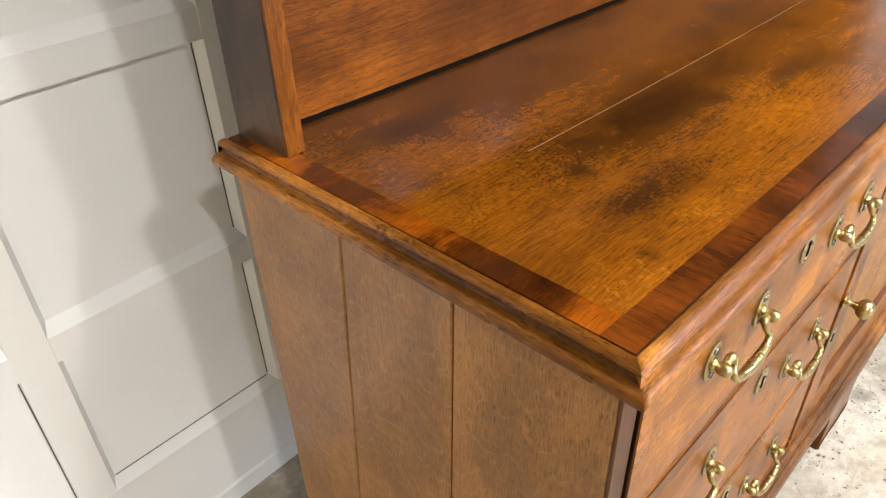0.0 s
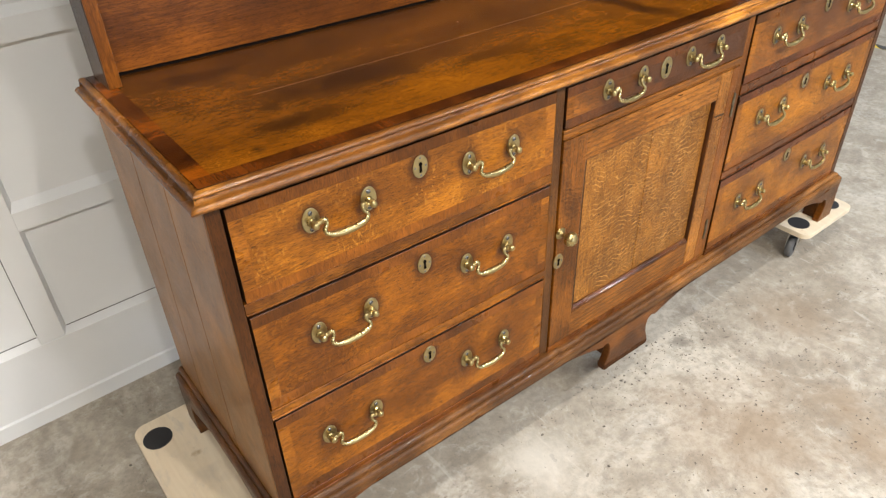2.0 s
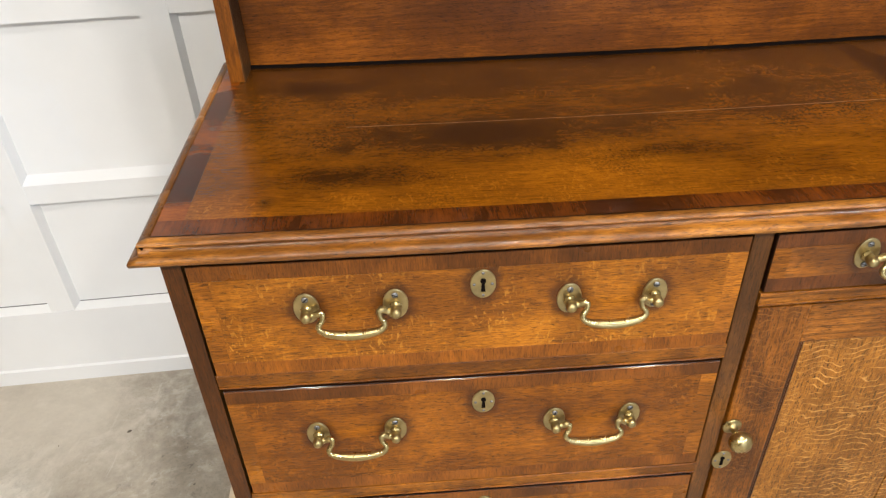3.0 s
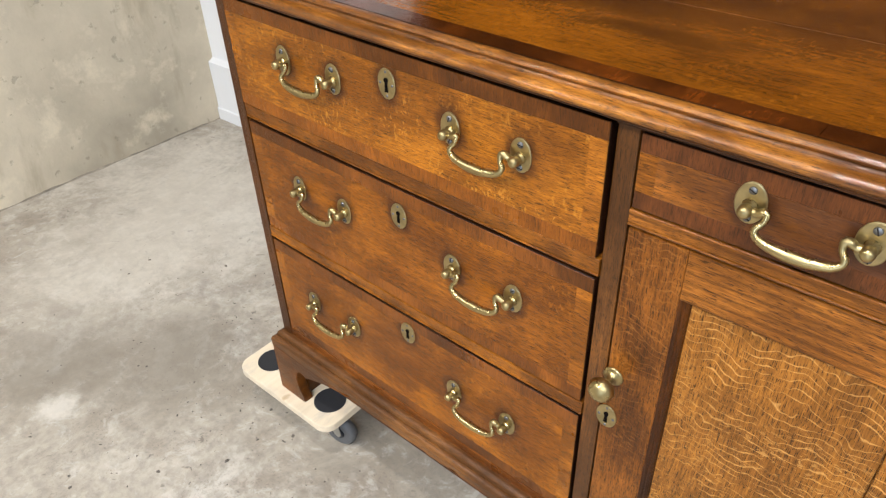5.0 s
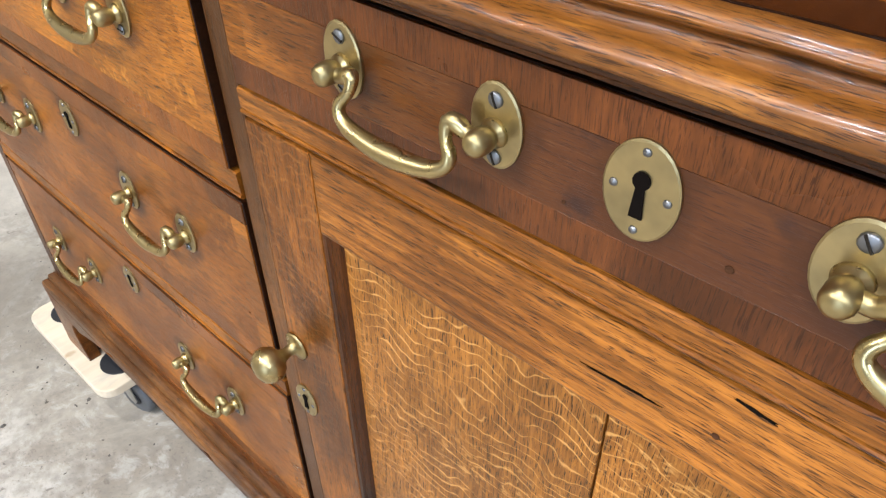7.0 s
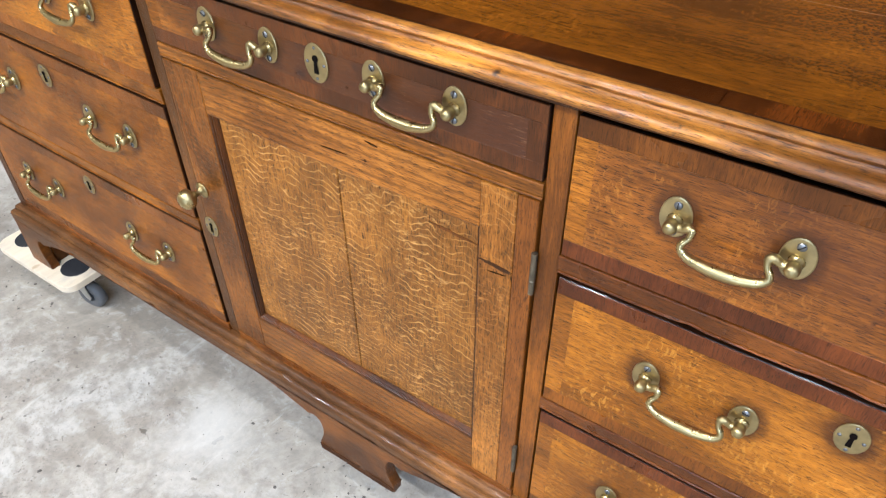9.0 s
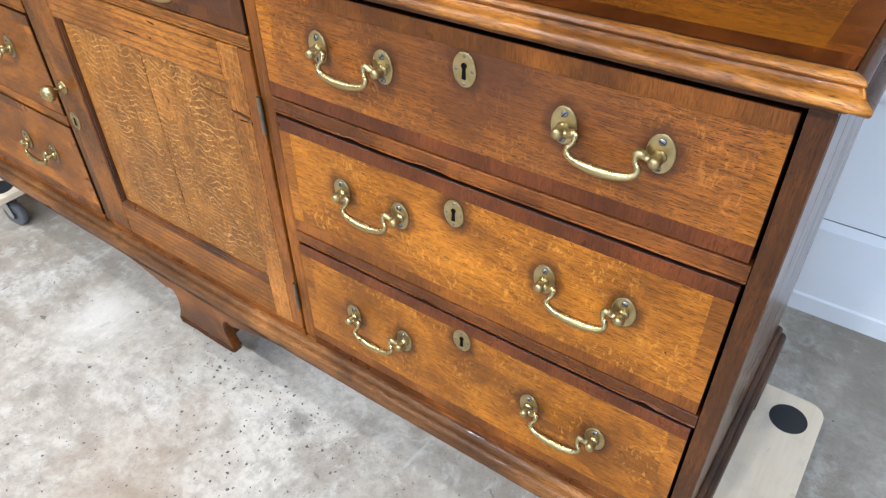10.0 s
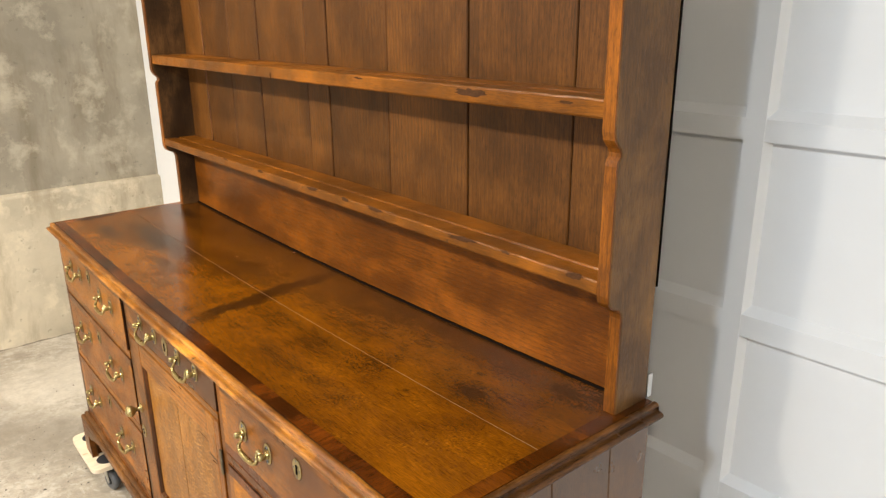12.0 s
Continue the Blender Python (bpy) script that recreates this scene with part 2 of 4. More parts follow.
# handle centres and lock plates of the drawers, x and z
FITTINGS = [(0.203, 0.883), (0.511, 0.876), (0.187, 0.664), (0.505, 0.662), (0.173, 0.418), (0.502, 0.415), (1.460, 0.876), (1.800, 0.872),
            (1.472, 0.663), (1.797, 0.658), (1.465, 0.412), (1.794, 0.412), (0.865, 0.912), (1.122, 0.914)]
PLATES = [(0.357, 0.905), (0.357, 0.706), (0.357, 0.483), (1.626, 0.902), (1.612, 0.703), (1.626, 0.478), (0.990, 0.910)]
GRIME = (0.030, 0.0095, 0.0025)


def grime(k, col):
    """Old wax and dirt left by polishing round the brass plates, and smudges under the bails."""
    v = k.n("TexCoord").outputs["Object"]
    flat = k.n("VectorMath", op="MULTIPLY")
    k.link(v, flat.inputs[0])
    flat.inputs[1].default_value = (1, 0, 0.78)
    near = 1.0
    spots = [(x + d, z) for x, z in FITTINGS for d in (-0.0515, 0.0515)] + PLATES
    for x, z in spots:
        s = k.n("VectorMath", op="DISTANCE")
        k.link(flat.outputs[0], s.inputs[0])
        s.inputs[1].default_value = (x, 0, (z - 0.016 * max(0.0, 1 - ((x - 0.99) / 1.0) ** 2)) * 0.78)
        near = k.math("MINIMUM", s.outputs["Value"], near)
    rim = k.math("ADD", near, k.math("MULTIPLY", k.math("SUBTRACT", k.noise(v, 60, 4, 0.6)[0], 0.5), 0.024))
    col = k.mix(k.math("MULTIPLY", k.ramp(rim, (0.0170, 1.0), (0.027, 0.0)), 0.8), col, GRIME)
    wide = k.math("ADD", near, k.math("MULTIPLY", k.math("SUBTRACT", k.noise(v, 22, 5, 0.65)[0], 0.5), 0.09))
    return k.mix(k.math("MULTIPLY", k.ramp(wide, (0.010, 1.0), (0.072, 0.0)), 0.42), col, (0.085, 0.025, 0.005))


def mould_darken(k, col):
    """Darkens the moulding past its middle, towards the east end."""
    s = k.n("SeparateXYZ")
    v = k.n("TexCoord").outputs["Object"]
    k.link(v, s.inputs[0])
    f = k.ramp(k.math("MULTIPLY_ADD", k.noise(v, 11, 5, 0.65)[0], 0.55, s.outputs[0]), (1.40, 0.0), (1.95, 1.0))
    return k.mix(k.math("MULTIPLY", f, 0.62), col, (0.085, 0.0310, 0.0100))


def dry_fibres(k, col, amount):
    """Pale short lines where the polish has worn off the raised grain."""
    q = k.coords((0.05, 1, 1), warp=0.006, warp_scale=14)
    f = k.ramp(k.noise(q, 900, 3, 0.6)[0], (0.60, 0.0), (0.70, 1.0))
    f = k.math("MULTIPLY", f, k.ramp(k.noise(k.coords(), 13, 3, 0.6)[0], (0.44, 0.15), (0.60, 1.0)))
    return k.mix(k.math("MULTIPLY", f, amount), col, (0.30, 0.15, 0.065))


def red_stain(k, col):
    """A shallow front that has gone dark red brown but for its one end."""
    v = k.n("TexCoord").outputs["Object"]
    s = k.n("SeparateXYZ")
    k.link(v, s.inputs[0])
    f = k.ramp(k.math("MULTIPLY_ADD", k.noise(v, 16, 4)[0], 0.09, s.outputs[0]), (0.86, 0.15), (1.10, 1.0))
    col = k.mix(k.math("MULTIPLY", f, 0.78), col, (0.050, 0.0160, 0.0078))
    col = dry_fibres(k, col, 0.8)
    # blue black ink spots
    for cx, cz, r in ((0.966, 0.914, 0.011), (0.962, 0.8735, 0.008), (1.045, 0.905, 0.006), (1.215, 0.921, 0.005)):
        d = k.n("VectorMath", op="DISTANCE")
        k.link(v, d.inputs[0])
        d.inputs[1].default_value = (cx, 0.002, cz)
        ink = k.math("ADD", d.outputs["Value"], k.math("MULTIPLY", k.math("SUBTRACT", k.noise(v, 90, 4, 0.65)[0], 0.5), r * 3.5))
        col = k.mix(k.math("MULTIPLY", k.ramp(ink, (r * 0.2, 1.0), (r * 1.2, 0.0)), 0.85), col, (0.012, 0.0085, 0.010))
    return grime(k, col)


def smoke_stain(k, col):
    """A front smoked darker round its lock."""
    v = k.n("TexCoord").outputs["Object"]
    s = k.n("SeparateXYZ")
    k.link(v, s.inputs[0])
    d = k.math("ABSOLUTE", k.math("SUBTRACT", s.outputs[0], 1.66))
    f = k.ramp(k.math("MULTIPLY_ADD", k.noise(v, 9, 5, 0.6)[0], 0.30, d), (0.16, 1.0), (0.38, 0.0))
    high = k.ramp(k.math("MULTIPLY_ADD", k.noise(v, 14, 4)[0], 0.06, s.outputs[2]), (0.850, 0.35), (0.915, 1.0))
    f = k.math("MULTIPLY", f, high)
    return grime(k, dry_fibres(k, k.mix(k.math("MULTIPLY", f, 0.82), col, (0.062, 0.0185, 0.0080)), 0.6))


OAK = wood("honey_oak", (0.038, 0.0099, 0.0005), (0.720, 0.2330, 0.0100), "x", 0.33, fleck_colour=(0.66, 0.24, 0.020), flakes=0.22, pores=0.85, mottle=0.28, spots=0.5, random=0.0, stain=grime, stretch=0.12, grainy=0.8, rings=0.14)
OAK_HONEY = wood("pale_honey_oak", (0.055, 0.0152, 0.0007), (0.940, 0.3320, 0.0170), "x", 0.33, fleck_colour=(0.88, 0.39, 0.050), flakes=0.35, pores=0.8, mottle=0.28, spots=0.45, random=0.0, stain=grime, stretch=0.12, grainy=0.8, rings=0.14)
OAK_RED = wood("red_brown_oak", (0.061, 0.0177, 0.0010), (0.540, 0.1780, 0.0140), "x", 0.33, spec=0.26, pores=0.85, random=0.0, spots=0.6, stain=red_stain, stretch=0.10)
OAK_SMOKED = wood("smoked_oak", (0.050, 0.0138, 0.0008), (0.640, 0.2050, 0.0140), "x", 0.33, spec=0.26, flakes=0.35, mottle=0.30, fleck_colour=(0.60, 0.23, 0.025), pores=0.95, random=0.0, stain=smoke_stain)
OAK_TOP = wood("polished_oak_top", (0.022, 0.0060, 0.0004), (0.590, 0.1880, 0.0062), "x", 0.22, flakes=0.2, fleck_colour=(0.56, 0.20, 0.014), coat=0.6, spec=0.25, relief=0.10, mottle=0.14, pores=0.4, grainy=0.5, rings=0.12, pore_size=1300, random=0.0, stain=top_stain_and_falloff)
BAND = wood("mahogany_crossband", (0.034, 0.0100, 0.0013), (0.300, 0.0920, 0.0100), "z", 0.3, pores=0.5, mottle=0.50, spots=0.6, grainy=0.75, rings=0.10, stretch=0.10)
BAND_RED = wood("red_mahogany_crossband", (0.030, 0.0072, 0.0016), (0.235, 0.0600, 0.0110), "z", 0.3, pores=0.5, mottle=0.45, spots=0.6, grainy=0.75, rings=0.10, stretch=0.10)
BAND_DEEP = wood("deep_mahogany_crossband", (0.026, 0.0082, 0.0022), (0.230, 0.0680, 0.0130), "z", 0.3, pores=0.5, mottle=0.55, spots=0.7, grainy=0.8, rings=0.10, stretch=0.10)
BAND_LOW = wood("pale_crossband", (0.050, 0.0138, 0.0012), (0.430, 0.1320, 0.0100), "z", 0.3, pores=0.5, mottle=0.50, spots=0.5, grainy=0.75, rings=0.10, stretch=0.10)
BAND_H = wood("crossband_upright", (0.060, 0.0170, 0.0010), (0.700, 0.2380, 0.0160), "x", 0.3, pores=0.8, mottle=0.40, spots=0.4, stretch=0.10)
BAND_TOP = wood("dark_mahogany_band", (0.012, 0.0029, 0.0005), (0.160, 0.0385, 0.0036), "y", 0.2, pores=0.3, mottle=0.75, random=0.0, relief=0.10, rings=0.15, grainy=0.9, coat=0.6, spec=0.25)
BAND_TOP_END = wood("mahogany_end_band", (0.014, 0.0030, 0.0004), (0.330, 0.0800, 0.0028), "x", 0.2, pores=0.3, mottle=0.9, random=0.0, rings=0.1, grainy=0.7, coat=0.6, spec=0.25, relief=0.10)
# East end band, darker than the west one.
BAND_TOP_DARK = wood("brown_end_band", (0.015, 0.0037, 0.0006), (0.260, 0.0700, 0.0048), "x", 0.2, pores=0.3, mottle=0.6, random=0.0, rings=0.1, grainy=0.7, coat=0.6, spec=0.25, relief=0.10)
OAK_RAIL_RED = wood("red_brown_rail", (0.034, 0.0090, 0.0015), (0.330, 0.1000, 0.0130), "x", 0.30, pores=0.7, rings=0.12, stretch=0.09, spots=0.6)
OAK_RAIL = wood("oak_rail", (0.042, 0.0120, 0.0010), (0.520, 0.1750, 0.0130), "x", 0.33, pores=0.8, rings=0.12, stretch=0.09, spots=0.6)
OAK_DOOR_RAIL = wood("coarse_oak_rail", (0.060, 0.0175, 0.0014), (0.660, 0.2400, 0.0300), "x", 0.33, pores=0.85, spots=0.6, rings=0.45, grainy=1.2, mottle=0.36)
OAK_POST = wood("oak_post", (0.016, 0.0041, 0.0003), (0.170, 0.0480, 0.0020), "z", 0.33, pores=0.6)
OAK_DIVIDER = wood("brown_upright", (0.034, 0.0125, 0.0028), (0.300, 0.1120, 0.0220), "z", 0.32, pores=0.7, spots=0.6, rings=0.10, mottle=0.55)
OAK_STRIP = wood("red_brown_door_edge", (0.065, 0.0180, 0.0020), (0.520, 0.1700, 0.0200), "z", 0.32, pores=0.7, spots=0.5, rings=0.10, mottle=0.4)
OAK_BLACK = wood("gap_shade_black_oak", (0.006, 0.0020, 0.0007), (0.045, 0.0140, 0.0040), "x", 0.36, pores=0.6, spots=0.5)
OAK_COVE = wood("dirt_and_shade_brown_oak", (0.030, 0.0100, 0.0024), (0.260, 0.0860, 0.0150), "x", 0.36, pores=0.7, spots=0.7)
OAK_CORNER = wood("oak_upright", (0.022, 0.0068, 0.0013), (0.190, 0.0610, 0.0095), "z", 0.32, pores=0.6, spots=0.4, mottle=0.4)
OAK_STILE = wood("oak_door_stile", (0.055, 0.0170, 0.0014), (0.640, 0.2350, 0.0300), "z", 0.33, fleck=0.45, flakes=0.5, fleck_colour=(0.56, 0.26, 0.065), pores=0.9, spots=0.6, mottle=0.45)
OAK_STILE_DARK = wood("dark_oak_stile", (0.030, 0.0082, 0.0006), (0.380, 0.1240, 0.0120), "z", 0.33, fleck=0.3, flakes=0.3, fleck_colour=(0.40, 0.16, 0.03), pores=0.85, spots=0.6, mottle=0.6)
OAK_RAY = wood("quarter_sawn_oak", (0.062, 0.0210, 0.0022), (0.540, 0.2080, 0.0270), "z", 0.36, fleck=0.60, ray_pitch=88, flakes=0.40, fleck_colour=(0.78, 0.40, 0.11), pores=0.9, mottle=0.34, rings=0.12, grainy=1.2)
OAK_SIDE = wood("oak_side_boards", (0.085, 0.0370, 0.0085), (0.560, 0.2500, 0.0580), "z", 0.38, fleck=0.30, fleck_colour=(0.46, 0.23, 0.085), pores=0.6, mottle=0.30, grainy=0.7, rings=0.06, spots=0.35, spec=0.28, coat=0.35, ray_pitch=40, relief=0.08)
# East end boards: the same oak with that end's shade in its colour.
OAK_SIDE_SHADED = wood("shaded_oak_end_boards", (0.040, 0.0165, 0.0048), (0.240, 0.1030, 0.0280), "z", 0.30, pores=0.5, mottle=0.25, grainy=0.6, rings=0.06, spots=0.08, spec=0.5, coat=0.9, relief=0.05, vary=0.15)
OAK_MOULD = wood("oak_moulding", (0.060, 0.0180, 0.0020), (0.700, 0.2780, 0.0380), "x", 0.36, pores=0.8, spots=1.0, coat=0.35, spec=0.35, rings=0.30, grainy=1.0, mottle=0.72, stain=mould_darken)
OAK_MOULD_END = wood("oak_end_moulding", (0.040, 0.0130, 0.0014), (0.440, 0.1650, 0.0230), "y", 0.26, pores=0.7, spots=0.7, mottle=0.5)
# East end moulding, darker than the west one.
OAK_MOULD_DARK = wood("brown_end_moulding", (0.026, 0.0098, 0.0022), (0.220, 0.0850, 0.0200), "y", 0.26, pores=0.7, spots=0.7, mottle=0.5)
OAK_BEAD = wood("scuffed_oak_bead", (0.040, 0.0150, 0.0040), (0.330, 0.1320, 0.0300), "x", 0.42, spots=0.9, pores=0.7, mottle=0.7, grainy=1.0)
OAK_PLINTH = wood("oak_plinth", (0.024, 0.0070, 0.0008), (0.235, 0.0715, 0.0046), "x", 0.34, spots=0.6)
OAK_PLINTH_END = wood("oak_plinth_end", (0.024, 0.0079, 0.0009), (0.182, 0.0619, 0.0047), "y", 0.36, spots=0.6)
# East end of the plinth, darker than the west one.
OAK_PLINTH_DARK = wood("dark_plinth_end", (0.013, 0.0048, 0.0014), (0.110, 0.0390, 0.0085), "y", 0.34, spots=0.6)
PINE = wood("brown_back_boards", (0.030, 0.0108, 0.0022), (0.250, 0.0920, 0.0160), "z", 0.45, pores=0.5, coat=0.1, mottle=0.30, grainy=1.0, vary=0.40)
PINE_LOW = wood("orange_back_board", (0.045, 0.0120, 0.0012), (0.370, 0.1080, 0.0080), "x", 0.36, pores=0.6, mottle=0.45, spots=0.6)
SHELF = wood("worn_shelf_edge", (0.040, 0.0130, 0.0012), (0.400, 0.1270, 0.0100), "x", 0.36, spots=1.0, pores=0.35, pore_size=1100, rings=0.06, grainy=0.7, mottle=0.4)
LIPPING = wood("orange_lipping", (0.052, 0.0150, 0.0018), (0.400, 0.1250, 0.0110), "z", 0.36, spots=0.5)
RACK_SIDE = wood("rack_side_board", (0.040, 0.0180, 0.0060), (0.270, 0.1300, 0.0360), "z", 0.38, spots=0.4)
# Left side board of the rack, a darker brown than the right one.
RACK_SIDE_DARK = wood("darker_rack_side", (0.018, 0.0090, 0.0042), (0.150, 0.0740, 0.0260), "z", 0.38, spots=0.5, mottle=0.8)


def make_brass(name, colour, rough):
    k = Nodes(name)
    v = k.coords()
    tarnish = k.ramp(k.noise(v, 45, 3, 0.55)[0], (0.42, 0.0), (0.75, 1.0))
    col = k.mix(k.math("MULTIPLY", tarnish, 0.6), colour, tuple(c * 0.35 for c in colour))
    return k.done(col, k.math("MULTIPLY_ADD", tarnish, 0.25, rough), k.noise(v, 40, 2)[0], 0.02, 0.001, metal=1.0)


BRASS = make_brass("aged_brass", (0.450, 0.350, 0.160), 0.27)
BRASS_DULL = make_brass("dull_brass_plate", (0.440, 0.345, 0.165), 0.31)
STEEL = make_brass("screw_steel", (0.26, 0.255, 0.25), 0.42)
HINGE = make_brass("aged_iron_hinge", (0.20, 0.17, 0.12), 0.45)
IRON = make_brass("dark_iron", (0.055, 0.045, 0.035), 0.5)


def plain(name, colour, rough, scale=30, vary=0.12, bump=0.1, metal=0.0, spec=0.5):
    k = Nodes(name)
    v = k.coords()
    n1, n2 = k.noise(v, scale, 5)[0], k.noise(v, scale * 0.07, 4)[0]
    f = k.math("ADD", k.math("MULTIPLY", n1, 0.5), k.math("MULTIPLY", n2, 0.5))
    col = k.mix(k.ramp(f, (0.3, 0.0), (0.7, 1.0)), tuple(c * (1 - vary) for c in colour), tuple(min(1, c * (1 + vary)) for c in colour))
    return k.done(col, rough, n1, bump, 0.001, metal=metal, spec=spec)


# Near black that stands in for the shade inside gaps and holes.
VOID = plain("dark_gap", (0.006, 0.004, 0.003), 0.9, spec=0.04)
FILLER = plain("pale_seam_filler", (0.20, 0.115, 0.055), 0.5)
KNOCK = plain("dark_worn_wood", (0.060, 0.025, 0.010), 0.8, 200, 0.6, 0.5, spec=0.1)
RUBBER = plain("black_rubber", (0.014, 0.014, 0.016), 0.65, 120, 0.2, 0.3)
TYRE = plain("grey_caster_tyre", (0.10, 0.10, 0.10), 0.5, 80)
ZINC = plain("zinc_steel", (0.55, 0.55, 0.53), 0.35, 60, 0.1, 0.1, metal=1.0)
WHITE = plain("white_wall_paint", (0.78, 0.78, 0.775), 0.42, 14, 0.02, 0.05)
CEILING = plain("white_ceiling_paint", (0.50, 0.49, 0.47), 0.8, 20, 0.03, 0.1)
GAP_SHADE = plain("painted_gap_shade", (0.10, 0.095, 0.09), 0.7, 60, 0.35, 0.1)
PLASTER = plain("grey_plaster", (0.30, 0.29, 0.275), 0.8, 20, 0.06, 0.1)
TAPE_YELLOW = plain("yellow_floor_tape", (0.72, 0.52, 0.02), 0.45, 50, 0.08, 0.1)
TAPE_BLACK = plain("black_floor_tape", (0.02, 0.02, 0.02), 0.45, 50, 0.1, 0.1)
JOINT = plain("dirty_mortar", (0.24, 0.205, 0.155), 0.9, 40, 0.6, 0.4)
CRUMB = plain("dark_crumbs", (0.125, 0.105, 0.085), 0.8, 90, 0.4, 0.2)


def make_ply():
    k = Nodes("pale_plywood")
    v = k.coords((1, 0.08, 1), random=1)
    o = k.coords(random=1)
    f = k.noise(v, 60, 4, 0.6, 0.4)[0]
    col = k.mix(f, (0.62, 0.49, 0.32), (0.80, 0.69, 0.52))
    dirt = k.ramp(k.noise(o, 8, 5, 0.6)[0], (0.52, 0.0), (0.75, 1.0))
    col = k.mix(k.math("MULTIPLY", dirt, 0.45), col, (0.36, 0.32, 0.27))
    scuff = k.ramp(k.noise(k.coords((1, 0.3, 1), random=1, warp=0.05), 26, 5, 0.65)[0], (0.56, 0.0), (0.68, 1.0))
    col = k.mix(k.math("MULTIPLY", scuff, 0.4), col, (0.42, 0.38, 0.33))
    rust = k.ramp(k.noise(o, 17, 3, 0.5)[0], (0.68, 0.0), (0.76, 1.0))
    col = k.mix(k.math("MULTIPLY", rust, 0.6), col, (0.30, 0.16, 0.04))
    return k.done(col, 0.5, f, 0.15, 0.001)


PLY = make_ply()


def make_floor():
    k = Nodes("bare_concrete_floor")
    v = k.coords(warp=0.12, warp_scale=2.0)
    big = k.noise(v, 1.3, 6, 0.62, 0.3)[0]
    mid = k.noise(v, 6.0, 6, 0.65, 0.6)[0]
    fine = k.noise(v, 55, 5, 0.6)[0]
    col = k.mix(k.ramp(big, (0.36, 0.0), (0.66, 1.0)), (0.31, 0.265, 0.203), (0.535, 0.485, 0.405))
    col = k.mix(k.math("MULTIPLY", k.ramp(mid, (0.47, 0.0), (0.66, 1.0)), 0.8), col, (0.27, 0.225, 0.172))
    col = k.mix(k.math("MULTIPLY", k.ramp(k.noise(v, 3.4, 5, 0.7)[0], (0.56, 0.0), (0.68, 1.0)), 0.55), col, (0.62, 0.585, 0.52))
    col = k.mix(k.math("MULTIPLY", k.ramp(fine, (0.35, 1.0), (0.55, 0.0)), 0.4), col, (0.22, 0.20, 0.17))
    sand = k.ramp(k.noise(v, 170, 3, 0.6)[0], (0.56, 0.0), (0.66, 1.0))
    col = k.mix(k.math("MULTIPLY", k.math("MULTIPLY", sand, k.ramp(mid, (0.42, 0.1), (0.58, 1.0))), 0.45), col, (0.16, 0.135, 0.105))
    skin = k.noise(v, 21, 6, 0.72, 0.4)[0]
    col = k.mix(k.math("MULTIPLY", k.ramp(skin, (0.50, 0.0), (0.63, 1.0)), 0.42), col, (0.235, 0.205, 0.162))
    col = k.mix(k.math("MULTIPLY", k.ramp(skin, (0.36, 1.0), (0.46, 0.0)), 0.40), col, (0.60, 0.565, 0.50))
    # pale drag marks of the float
    drag = k.noise(k.coords((1, 0.10, 1), (0, 0, 35), warp=0.15, warp_scale=1.5), 34, 4, 0.6)[0]
    col = k.mix(k.math("MULTIPLY", k.ramp(drag, (0.66, 0.0), (0.72, 1.0)), 0.35), col, (0.62, 0.585, 0.52))
    # pits and crumbs, thicker in some patches
    near = k.ramp(k.noise(v, 2.1, 3)[0], (0.42, 0.0), (0.62, 1.0))
    pit = k.ramp(k.noise(v, 46, 2, 0.5, 0.5)[0], (0.675, 0.0), (0.72, 1.0))
    pit = k.math("MULTIPLY", pit, near)
    col = k.mix(k.math("MULTIPLY", pit, 0.75), col, (0.10, 0.085, 0.065))
    # one oily spot, and a rubbed brown patch with coarse grain
    raw = k.n("TexCoord").outputs["Object"]
    brown, smoke, chalk = (0.27, 0.195, 0.125), (0.21, 0.18, 0.14), (0.66, 0.615, 0.54)
    for cx, cy, r0, r1, amount, tint in (
            (-0.95, 0.28, 0.15, 0.65, 0.6, (0.58, 0.525, 0.44)), (-0.76, 0.72, 0.10, 0.40, 0.6, (0.58, 0.525, 0.44)),
            (1.235, -0.028, 0.012, 0.04, 0.6, (0.13, 0.115, 0.095)), (1.10, -0.35, 0.04, 0.26, 0.65, brown), (1.37, -0.44, 0.02, 0.12, 0.6, brown),
            (1.28, -0.55, 0.02, 0.13, 0.6, brown), (1.58, -0.17, 0.03, 0.20, 0.45, brown), (-0.43, -0.05, 0.05, 0.30, 0.65, smoke),
            (-0.65, -0.28, 0.05, 0.24, 0.6, smoke), (-0.48, -0.34, 0.02, 0.06, 0.6, chalk), (0.63, -0.09, 0.02, 0.15, 0.6, chalk), (2.25, 0.75, 0.05, 0.35, 0.6, smoke)):
        sub = k.n("VectorMath", op="DISTANCE")
        k.link(raw, sub.inputs[0])
        sub.inputs[1].default_value = (cx, cy, 0)
        d = k.math("ADD", sub.outputs["Value"], k.math("MULTIPLY", k.math("SUBTRACT", k.noise(raw, 1.2 / r1, 6, 0.68)[0], 0.5), r1 * 2.4))
        col = k.mix(k.math("MULTIPLY", k.ramp(d, (r0, 1.0), (r1, 0.0)), amount), col, tint)
    h = k.math("SUBTRACT", k.math("MULTIPLY_ADD", fine, 0.5, mid), k.math("MULTIPLY", pit, 1.5))
    return k.done(col, k.math("MULTIPLY_ADD", mid, 0.25, 0.42), h, 0.25, 0.003, spec=0.4)


FLOOR = make_floor()


